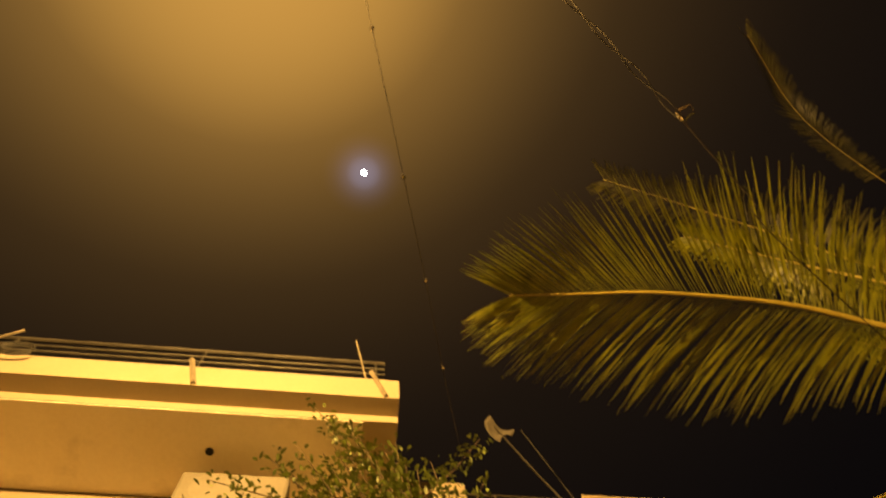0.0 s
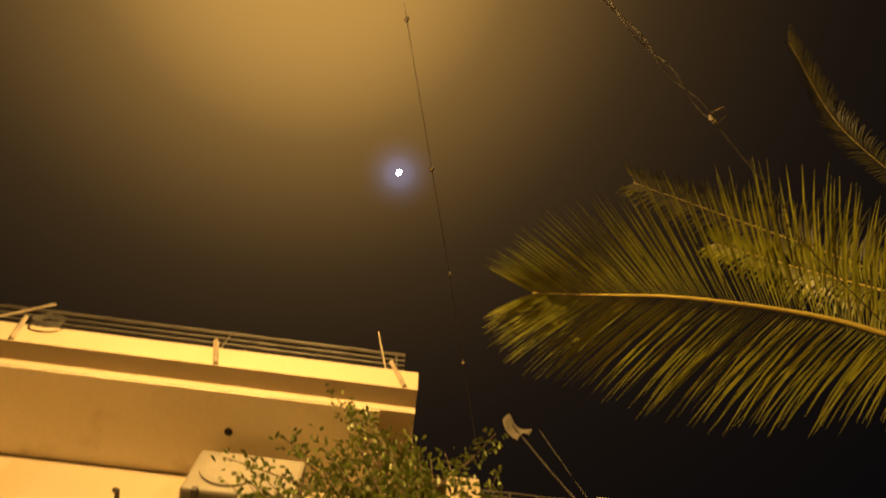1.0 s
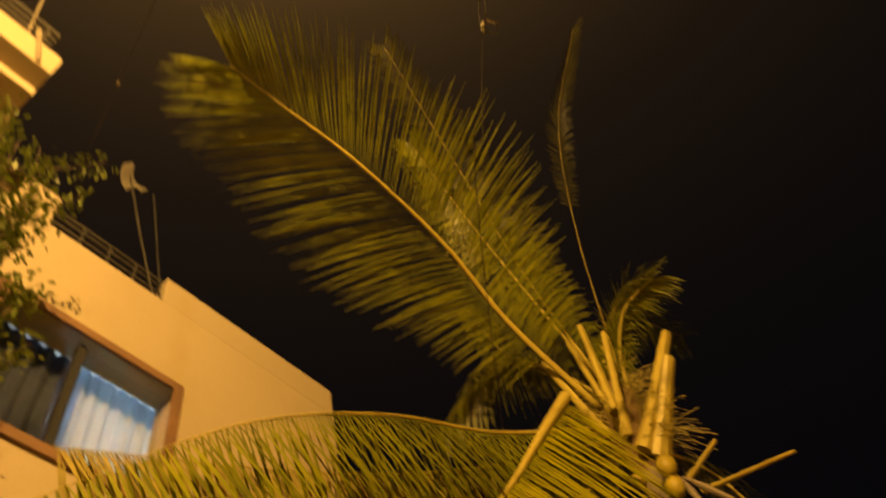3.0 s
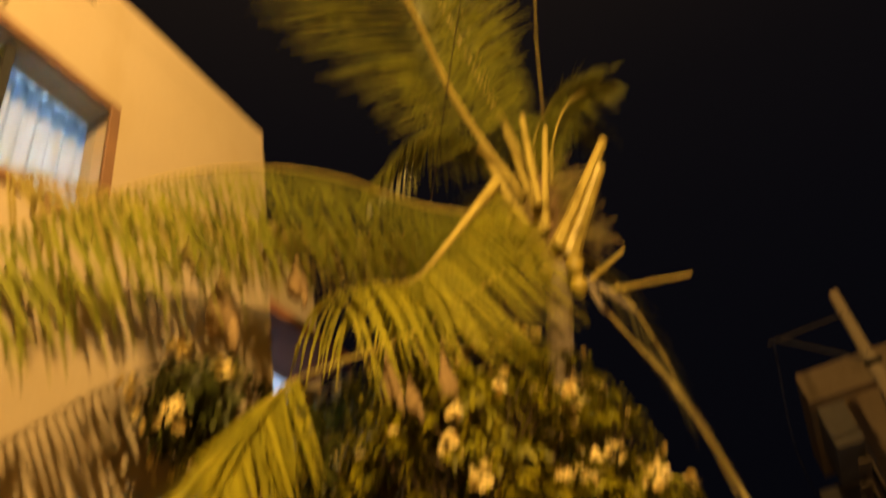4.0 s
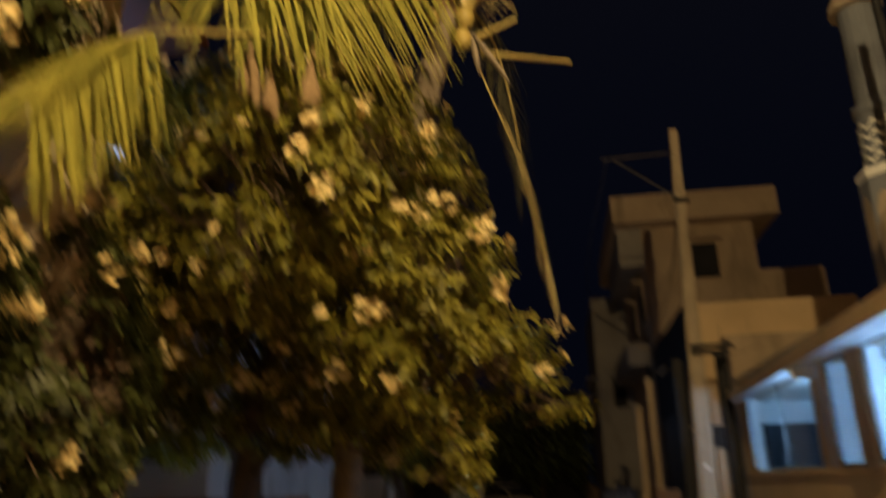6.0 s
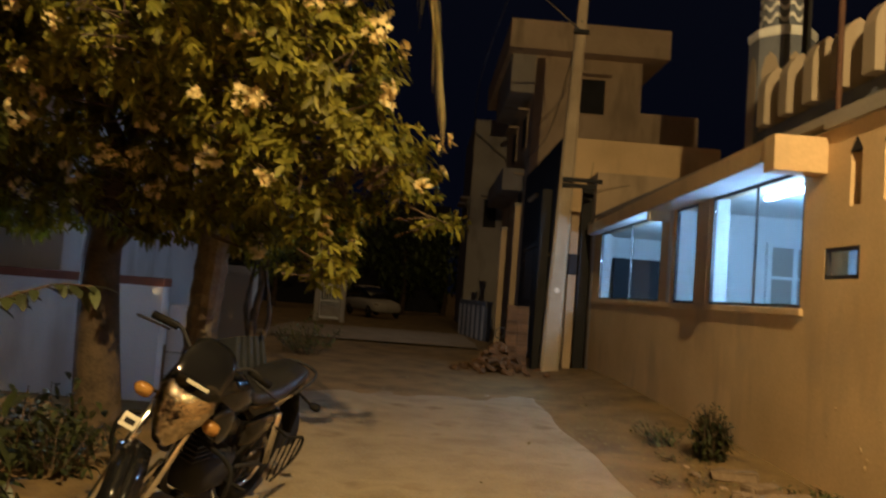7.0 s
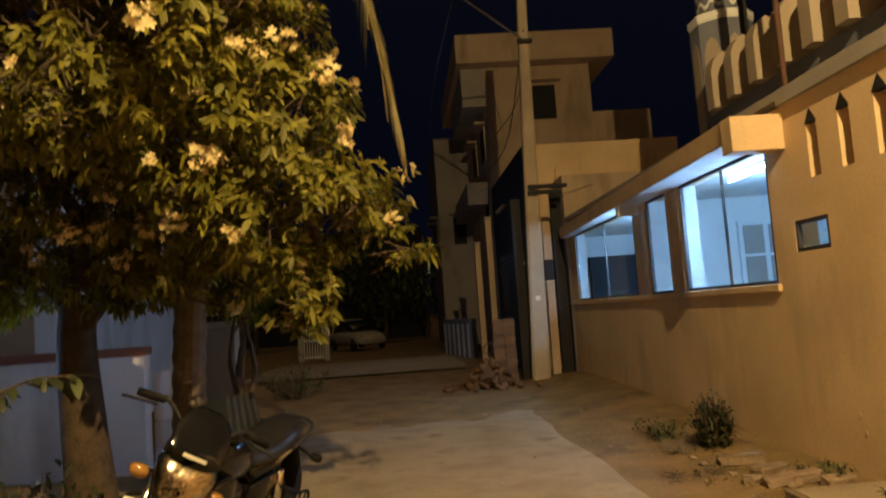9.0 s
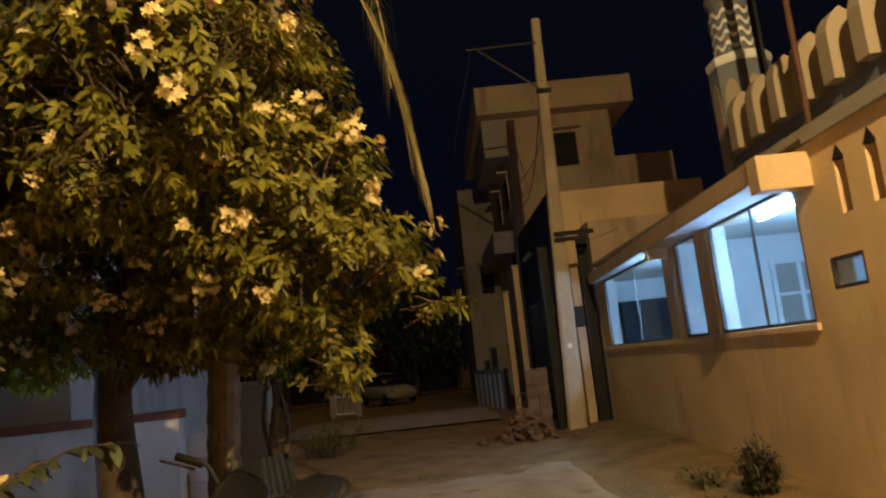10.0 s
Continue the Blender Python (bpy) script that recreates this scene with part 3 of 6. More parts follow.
def minaret(x, y):
    root = thing("minaret", (x, y, 3.42), "octagonal plastered minaret with arched niches and white zigzag bands", "minaret")
    P = lambda nm, bm, m, label="": under(part(nm, bm, m, label=label), root)
    P("base", lathe(bmesh.new(), [(0.42, 3.42), (0.42, 5.27)], 8, pose(x, y, 0, 0, 0, 22.5)), M_SLATE)
    P("cornice", lathe(bmesh.new(), [(0.42, 5.27), (0.44, 5.31), (0.44, 5.39), (0.34, 5.43)], 8, pose(x, y, 0, 0, 0, 22.5)), M_WHITE)
    P("shaft", lathe(bmesh.new(), [(0.30, 5.43), (0.285, 6.2), (0.33, 6.25), (0.33, 6.35), (0.26, 6.4), (0.25, 7.9)], 16, pose(x, y, 0)), M_SLATE)
    P("cap", lathe(bmesh.new(), [(0.36, 7.9), (0.36, 8.0), (0.27, 8.2), (0.1, 8.5), (0.02, 8.7)], 16, pose(x, y, 0)), M_CREAM)
    for k in range(8):
        a = k * 45
        bm = bmesh.new()
        w, h = 0.115, 1.55
        vs = [(-w, 3.5), (w, 3.5), (w, 3.5 + h - 0.25), (w * 0.6, 3.5 + h - 0.07), (0, 3.5 + h), (-w * 0.6, 3.5 + h - 0.07), (-w, 3.5 + h - 0.25)]
        f = [bm.verts.new((0.395, u, z)) for u, z in vs]
        g = [bm.verts.new((0.375, u, z)) for u, z in vs]
        bm.faces.new(f)
        bm.faces.new(g[::-1])
        for i in range(len(vs)):
            bm.faces.new((f[i], g[i], g[(i + 1) % len(vs)], f[(i + 1) % len(vs)]))
        bmesh.ops.transform(bm, matrix=pose(x, y, 0, 0, 0, a), verts=bm.verts)
        P("niche", bm, M_CREAM)
    for r in range(4):
        soup = Soup()
        n = 40
        lo, hi = [], []
        for i in range(n + 1):
            a = 2 * math.pi * i / n
            zz = 5.48 + r * 0.16 + (0.075 if i % 4 in (1, 2) else 0.0)
            rad = 0.304
            lo.append(Vector((x + rad * math.cos(a), y + rad * math.sin(a), zz)))
            hi.append(Vector((x + rad * math.cos(a), y + rad * math.sin(a), zz + 0.06)))
        soup.strip(lo, hi)
        under(soup.mesh("zigzag_band", M_WHITE), root)


minaret(4.68, 10.15)


def roof_posts():
    tagged(part("roof_pipe", rod([(3.95, 7.35, 3.33), (3.93, 7.33, 6.4)], 0.03, 10), M_RUST), "rusty steel pipe standing on the hall wall", "pipe")
    tagged(part("roof_post", rod([(4.32, 8.75, 3.42), (4.28, 8.73, 7.2)], 0.05, 10), M_DARK), "dark steel post standing on the hall roof", "post")


roof_posts()

# ---- utility pole ----
def utility_pole():
    root = thing("utility_pole", (2.6, 15.5, 0), "tall tapered concrete utility pole with cross arms and a painted mark", "utility pole")
    b, t = Vector((2.69, 15.5, -0.1)), Vector((2.95, 15.55, 8.85))
    bm = bmesh.new()
    rings = []
    for s in (0.0, 0.25, 0.5, 0.75, 1.0):
        c = b.lerp(t, s)
        hx, hy = 0.19 - 0.10 * s, 0.13 - 0.05 * s
        rings.append([bm.verts.new(c + Vector((sx * hx, sy * hy, 0))) for sx, sy in ((-1, -0.7), (-0.7, -1), (0.7, -1), (1, -0.7), (1, 0.7), (0.7, 1), (-0.7, 1), (-1, 0.7))])
    for r0, r1 in zip(rings, rings[1:]):
        for k in range(8):
            bm.faces.new((r0[k], r0[(k + 1) % 8], r1[(k + 1) % 8], r1[k]))
    bm.faces.new(rings[-1])
    bm.faces.new(rings[0][::-1])
    under(part("shaft", bm, M_CONCRETE), root)
    at = lambda z: b.lerp(t, (z + 0.1) / 8.95)
    for z, l, r in ((7.15, 0.16, 0.16), (4.02, 0.1, 0.72), (3.9, 0.1, 0.6)):
        c = at(z)
        under(part("cross_arm", box_bm(c.x - l, c.x + r, c.y - 0.2, c.y - 0.12, z - 0.04, z + 0.04), M_DARK), root)
    c = at(1.75)
    under(part("painted_mark", lathe(bmesh.new(), [(0.055, 0), (0.055, 0.004)], 9, pose(c.x, c.y - 0.131, 1.72, 90, 0, 0)), M_SOFFIT, label="white painted round mark"), root)
    c = at(8.2)
    arm = [c + Vector((-0.05, -0.1, -1.0)), c + Vector((-1.35, -0.2, -0.02))]
    under(part("brace", rod([c + Vector((-0.05, -0.1, 0.08)), c + Vector((-1.6, -0.2, 0.0))], 0.02, 6), M_STEEL), root)
    under(part("brace", rod(arm, 0.02, 6), M_STEEL), root)


utility_pole()

# ---- street buildings beyond the hall ----
def plain_block(name, x0, x1, y0, y1, z1, material, label, windows=(), extra=()):
    root = thing(name, ((x0 + x1) / 2, y0, 0), label, "building")
    under(part("wall", box_bm(x0, x1, y0, y1, -0.2, z1), material), root)
    for w in windows:
        side, a, b, c, d = w
        if side == "front":
            fr, pn, sh = (a, b, y0 - 0.05, y0 - 0.003, c, d), (a + 0.06, b - 0.06, y0 - 0.06, y0 - 0.045, c + 0.06, d - 0.06), (a - 0.12, b + 0.12, y0 - 0.4, y0 - 0.002, d + 0.05, d + 0.13)
        else:
            fr, pn, sh = (x0 - 0.05, x0 - 0.003, a, b, c, d), (x0 - 0.06, x0 - 0.045, a + 0.06, b - 0.06, c + 0.06, d - 0.06), (x0 - 0.4, x0 - 0.002, a - 0.12, b + 0.12, d + 0.05, d + 0.13)
        win = under(part("window", box_bm(*fr), material), root)
        for nm, bx, m in (("pane", pn, M_DARK), ("sunshade", sh, material)):
            o = part(nm, box_bm(*bx), m)
            o.parent = win
            o.matrix_parent_inverse = Matrix.Translation(root.location).inverted() @ Matrix.Identity(4)
            o.matrix_parent_inverse = (root.matrix_basis @ win.matrix_parent_inverse).inverted()
    for nm, bx, m in extra:
        under(part(nm, box_bm(*bx), m), root)
    return root


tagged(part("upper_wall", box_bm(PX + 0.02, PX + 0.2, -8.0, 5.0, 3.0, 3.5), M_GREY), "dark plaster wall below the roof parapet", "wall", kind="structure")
plain_block("shed_building", 3.85, 9.5, 17.2, 18.3, 4.55, M_OCHRE_DARK, "single-storey darker ochre annexe beside the hall")
plain_block("ochre_house", 3.5, 7.2, 18.5, 25.0, 5.6, M_PLASTER, "ochre plastered house with a flat roof at the street",
            windows=[("side", 19.4, 20.6, 1.2, 2.6), ("side", 22.0, 23.4, 1.2, 2.6), ("side", 22.0, 23.4, 3.4, 4.5)],
            # The street side lies in shade, put in as a dark skin.
            extra=[("shaded_street_face", (3.2, 3.498, 18.52, 25.0, -0.1, 5.58), M_DARK), ("kerb_stone", (3.0, 3.19, 18.6, 24.9, -0.1, 0.3), M_GREY)])
plain_block("three_storey_house", 3.4, 7.2, 26.0, 34.0, 10.12, M_OCHRE_DARK, "three-storey plastered house with a projecting roof slab",
            windows=[("front", 4.98, 5.95, 8.1, 9.45), ("side", 27.0, 28.2, 7.0, 8.3), ("side", 30.0, 31.2, 7.0, 8.3), ("side", 27.0, 28.2, 4.6, 5.9)],
            extra=[("roof_slab", (2.37, 7.95, 25.3, 34.4, 10.122, 11.13), M_OCHRE_DARK), ("side_bay", (2.55, 3.398, 26.0, 31.0, 8.75, 10.12), M_GREY), ("balcony", (2.6, 3.398, 27.0, 33.0, 5.4, 6.2), M_GREY), ("wing", (7.202, 9.3, 26.02, 33.0, -0.2, 8.35), M_OCHRE_DARK)])
plain_block("far_house", 1.9, 3.6, 34.5, 42.0, 9.7, M_GREY, "narrow white-washed house at the far end of the street",
            windows=[("side", 35.5, 36.7, 4.6, 6.0), ("side", 38.0, 39.2, 4.6, 6.0), ("front", 2.5, 3.2, 4.6, 6.0)])

# ---- cream house beside the lane ----
HX = -2.76


def cream_house():
    root = thing("cream_house", (HX, 0, 0), "two-storey cream painted house with a roof terrace and balcony slab", "house")
    P = lambda nm, bm, m, label="": under(part(nm, bm, m, label=label), root)
    holes = [(1.0, 2.40, 4.75, 5.90), (-1.95, -0.35, 4.7, 5.85)]
    w = wall_with_openings("wall", "x", HX - 0.25, 0.25, -8.0, 4.1, -0.2, 6.82, holes, M_CREAM)
    under(w, root)
    P("side_wall", box_bm(-9.0, HX - 0.252, 3.85, 4.1, -0.2, 6.82), M_CREAM)
    P("back_wall", box_bm(-9.2, -9.0, -8.0, 4.1, -0.2, 6.82), M_CREAM)
    P("end_wall", box_bm(-9.0, HX - 0.252, -8.25, -8.0, -0.2, 6.82), M_CREAM)
    P("parapet", box_bm(HX - 0.15, HX, 2.12, 4.1, 6.822, 7.18, bevel=0.012), M_CREAM)
    P("parapet", box_bm(-9.0, HX - 0.152, 3.95, 4.1, 6.822, 7.18, bevel=0.012), M_CREAM)
    P("parapet", box_bm(HX - 0.15, HX, 0.42, 1.07, 6.822, 7.25, bevel=0.012), M_CREAM)
    P("terrace_floor", box_bm(-9.0, HX - 0.155, -8.0, 3.9, 6.70, 6.815), M_GREY)
    P("ceiling", box_bm(-9.0, HX - 0.255, -8.0, 3.8, 6.3, 6.5), M_WHITE)
    # balcony slab, one section run along the house
    bm = bmesh.new()
    sec = [(HX + 0.002, 6.80), (-1.99, 6.80), (-1.99, 6.90), (-1.83, 6.905), (-1.83, 7.26), (-1.845, 7.275), (HX + 0.002, 7.275)]
    a = [bm.verts.new((x, 0.40, z)) for x, z in sec]
    b = [bm.verts.new((x, -8.0, z)) for x, z in sec]
    bm.faces.new(a)
    bm.faces.new(b[::-1])
    for i in range(len(sec)):
        bm.faces.new((a[i], b[i], b[(i + 1) % len(sec)], a[(i + 1) % len(sec)]))
    P("balcony_slab", bm, M_CREAM)
    P("soffit_panel", box_bm(HX + 0.004, -1.995, -3.0, 0.12, 6.785, 6.797), M_SOFFIT, "grey-cream sunken soffit panel")
    P("soffit_panel", box_bm(HX + 0.004, -1.995, -7.9, -3.12, 6.785, 6.797), M_SOFFIT, "grey-cream sunken soffit panel")
    P("downpipe_outlet", lathe(bmesh.new(), [(0.03, 6.776), (0.035, 6.784)], 12, pose(-2.335, -1.066, 0)), M_DARK, "dark round drain outlet")
    # sunshade and window round the corner
    P("rear_wing", box_bm(-9.0, -3.4, 4.102, 5.8, -0.2, 6.6), M_CREAM)
    P("sunshade", box_bm(-3.398, -2.8, 4.104, 5.4, 5.16, 5.28, bevel=0.01), M_BRICKRED, "red-brown sunshade slab")
    P("wing_window", box_bm(-3.398, -3.36, 4.3, 5.2, 4.1, 5.1), M_LITPANE, "blue-white lit window pane")


cream_house()


def terrace_railing():
    root = thing("terrace_railing", (-1.86, -3, 7.275), "steel pipe railing with bolted brackets along the balcony edge", "railing")
    for z, r in ((7.40, 0.016), (7.52, 0.016), (7.64, 0.016), (7.77, 0.024)):
        under(part("rail", rod([(-1.90, -8.0, z), (-1.90, 0.28, z)], r, 8), M_STEEL), root)
    for y in (-6.2, -4.6, -2.95, -1.33, 0.20):
        under(part("post", rod([(-1.90, y, 7.276), (-1.90, y, 7.78)], 0.012, 6), M_STEEL), root)
        under(part("bracket", rod([(-1.822, y + 0.09, 6.92), (-1.822, y - 0.04, 7.40)], 0.024, 4), M_CLOTH), root)
    root2 = thing("recess_railing", (HX, 1.6, 6.82), "low dark steel railing in the parapet gap", "railing")
    for z in (6.92, 7.02, 7.12, 7.2):
        under(part("rail", rod([(HX - 0.08, 1.08, z), (HX - 0.08, 2.12, z)], 0.012, 6), M_STEEL), root2)
    for y in (1.35, 1.6, 1.85):
        under(part("post", rod([(HX - 0.08, y, 6.815), (HX - 0.08, y, 7.2)], 0.012, 6), M_STEEL), root2)


terrace_railing()


def coil_and_sticks():
    bm = bmesh.new()
    for k in range(3):
        sweep(bm, [(-1.775 + 0.012 * k, -2.72 + 0.13 * math.cos(a), 7.22 + 0.09 * math.sin(a) + 0.012 * k) for a in [2 * math.pi * i / 20 for i in range(20)]], 0.007, 6)
    tagged(part("cable_coil", bm, M_CABLE), "coil of dark cable hung on the balcony edge", "cable")
    tagged(part("wooden_stick", rod([(-1.86, -3.3, 7.3), (-1.74, -2.82, 7.58)], 0.012, 6), M_CLOTH), "pale wooden stick leaning over the railing", "stick")
    tagged(part("wooden_stick", rod([(-1.86, 0.12, 7.3), (-1.76, 0.0, 7.95)], 0.009, 6), M_CLOTH), "pale wooden stick tied to the railing end", "stick")
    # rag on a pole over the parapet gap
    pole = tagged(part("rag_pole", rod([(HX - 0.05, 2.05, 6.85), (HX + 0.02, 1.75, 7.5), (HX + 0.1, 1.42, 8.3)], 0.011, 6), M_STEEL), "thin leaning pole tied to the parapet", "pole")
    tagged(part("thin_wire", rod([(HX - 0.05, 2.12, 6.9), (HX + 0.05, 1.75, 8.25)], 0.006, 5), M_CABLE), "thin stiff wire leaning on the parapet", "wire")
    bm = bmesh.new()
    rows = []
    for i in range(9):
        s = i / 8
        rows.append([bm.verts.new((HX + 0.1 + 0.05 * math.sin(5 * s + u * 4), 1.42 + 0.02 + 0.10 * s + (u - 0.5) * (0.08 + 0.20 * math.sin(3 * s)), 8.3 - 0.34 * s + 0.04 * math.sin(6 * u))) for u in [k / 6 for k in range(7)]])
    for r0, r1 in zip(rows, rows[1:]):
        for k in range(6):
            bm.faces.new((r0[k], r0[k + 1], r1[k + 1], r1[k]))
    ob = part("rag", bm, M_RAG, smooth=True)
    ob.modifiers.new("thick", "SOLIDIFY").thickness = 0.006
    tagged(ob, "torn faded rag hanging on the leaning pole", "cloth")


coil_and_sticks()


def house_window(name, y0, y1, z0, z1, label, lit):
    root = thing(name, (HX, (y0 + y1) / 2, z0), label, "window", kind="structure")
    f = 0.05
    for b in ((y0 - 0.03, y0 + f, z0 - 0.03, z1 + 0.03), (y1 - f, y1 + 0.03, z0 - 0.03, z1 + 0.03), (y0 + f, y1 - f, z1 - f, z1 + 0.03), (y0 + f, y1 - f, z0 - 0.03, z0 + f)):
        under(part("window_frame", box_bm(HX + 0.002, HX + 0.03, *b, bevel=0.006), M_FRAME), root)
    mid = y0 + (y1 - y0) * 0.47
    under(part("mullion", box_bm(HX - 0.12, HX - 0.06, mid - 0.03, mid + 0.03, z0 + f, z1 - f), M_DARK), root)
    for a, b in ((y0 + f, mid - 0.03), (mid + 0.03, y1 - f)):
        g = under(part("pane", box_bm(HX - 0.095, HX - 0.089, a, b, z0 + f, z1 - f), M_GLASS), root)
        g.visible_shadow = False
    return root


house_window("window_6", 1.0, 2.40, 4.75, 5.90, "brown-framed house window, curtained and lit blue-white", True)


def curtain(name, y0, y1, z0, z1, material, label):
    soup = Soup()
    n = 60
    a, b = [], []
    for i in range(n + 1):
        y = y0 + (y1 - y0) * i / n
        x = HX - 0.33 + 0.025 * math.sin(i * 0.9) + 0.01 * math.sin(i * 2.3)
        a.append(Vector((x, y, z0)))
        b.append(Vector((x, y, z1)))
    soup.strip(a, b)
    ob = soup.mesh(name, material)
    ob.modifiers.new("thick", "SOLIDIFY").thickness = 0.004
    return tagged(ob, label, "curtain")


curtain("curtain", 1.72, 2.6, 4.6, 6.0, M_CURTAIN, "pale blue gathered curtain behind the house window")
# Dark sheet added so that the left pane looks unlit.
curtain("curtain", 0.7, 1.71, 4.6, 6.0, M_DARKSHEET, "added dark navy sheet standing in for the unlit left pane")
lamp("house_room_light", (-3.9, 2.2, 5.6), 105, COOL, 0.2)


def window_grille():
    root = thing("window_7", (HX, -1.15, 4.7), "house window behind a dark steel bar grille", "window", kind="structure")
    under(part("back_pane", box_bm(HX - 0.16, HX - 0.14, -1.95, -0.35, 4.7, 5.85), M_CURTAIN), root)
    for k in range(7):
        z = 4.78 + k * 0.17
        under(part("grille_rail", rod([(HX + 0.03, -1.98, z), (HX + 0.03, -0.32, z)], 0.014, 6), M_STEEL), root)
    for k in range(5):
        y = -1.96 + k * 0.405
        under(part("grille_bar", rod([(HX + 0.045, y, 4.68), (HX + 0.045, y, 5.87)], 0.018, 6), M_STEEL), root)


window_grille()


def air_cooler():
    root = thing("air_cooler", (-2.5, -0.8, 6.1), "grey-white air conditioner unit with a round fan grille on the wall", "air conditioner")
    under(part("body", box_bm(HX + 0.06, -2.40, -1.22, -0.40, 6.05, 6.60, bevel=0.03), M_COOLER), root)
    under(part("fan_grille", lathe(bmesh.new(), [(0.22, 0), (0.22, 0.02), (0.18, 0.028), (0.05, 0.03)], 20, pose(-2.40, -0.93, 6.33, 0, 90, 0)), M_COOLER), root)
    for y in (-1.1, -0.52):
        under(part("bracket", box_bm(HX + 0.002, -2.38, y - 0.02, y + 0.02, 6.0, 6.05), M_STEEL), root)
    tagged(part("wall_tap", rod([(HX + 0.002, -1.75, 6.32), (HX + 0.1, -1.75, 6.32), (HX + 0.13, -1.75, 6.27)], 0.02, 8), M_STEEL), "small dark pipe end sticking out of the wall", "pipe")


air_cooler()


# ---- moon ----
tagged(part("moon", lathe(bmesh.new(), [(0.1, -2.0), (0.8, -1.85), (1.45, -1.4), (1.85, -0.75), (2.0, 0), (1.85, 0.75), (1.45, 1.4), (0.8, 1.85), (0.1, 2.0)], 28, pose(-68.6, -11.9, 500)), M_MOON, smooth=True), "small bright bluish-white moon high in the sky", "moon")


# ---- coconut palm ----
PALM = Vector((-0.72, 6.0, 5.9))


def frond(parent, ctrl, leaf_len, rng, base_len=0.45, lift=0.22, name="frond", stalk=0.035, bare=0.08, droop=0.55, material=None, step=0.03, tip_len=0.5, spread=1.0, width=0.026, ways=None, jitter=0.07, fwd=1.25):
    """A feather leaf: a tapering stalk, and two rows of narrow leaflets that droop from it."""
    n = 60
    pts = bezier(ctrl, n)
    length = sum((b - a).length for a, b in zip(pts, pts[1:]))
    radii = [max(0.004, stalk * (1 - i / (n - 1)) ** 0.9) for i in range(n)]
    st = under(part(name, rod(pts, radii, 6, 0.7), M_RACHIS, smooth=True), parent)
    soup = Soup()
    count = int(length / step)
    for i in range(count):
        s = bare + (1 - bare) * i / count
        k = min(int(s * (n - 1)), n - 2)
        p = pts[k].lerp(pts[k + 1], s * (n - 1) - k)
        d = (pts[k + 1] - pts[k]).normalized()
        side = d.cross(Vector((0, 0, 1)))
        if side.length < 0.15:
            side = d.cross(Vector((0.3, 0.9, 0)))
        side.normalize()
        upv = side.cross(d).normalized()
        prof = min(1.0, base_len + 2.2 * (s - bare)) * (1 - (1 - tip_len) * max(0, (s - 0.45) / 0.55) ** 1.4)
        for sg in (-1, 1):
            if rng.random() < 0.03:
                continue
            ll = leaf_len * prof * rng.uniform(0.82, 1.1)
            sweep_fwd = 0.22 + fwd * s ** 2 + rng.uniform(-0.06, 0.06)
            way = (side * sg * spread + d * sweep_fwd + upv * (lift + rng.uniform(-0.08, 0.08))).normalized()
            if ways:
                way = Vector(ways[sg > 0])
                ll *= way.length
                way = (way.normalized() + rand_unit(rng) * jitter).normalized()
            dr = droop * rng.uniform(0.75, 1.3)
            w = width * rng.uniform(0.75, 1.2)
            le, ri = [], []
            for q, ww in ((0, 0.4), (0.25, 0.9), (0.5, 1.0), (0.75, 0.7), (1.0, 0.08)):
                c = p + way * (ll * q * (1 - 0.25 * dr * q)) - Vector((0, 0, dr * ll * q * q))
                e = d * (w * 0.5 * ww)
                le.append(c - e)
                ri.append(c + e + upv * (0.3 * w * ww * 0.5))
            soup.strip(le, ri)
    lf = soup.mesh("feathering", material or M_FROND, kind="stuff")
    lf.parent = st
    lf.matrix_parent_inverse = (parent.matrix_basis @ st.matrix_parent_inverse).inverted()
    return st


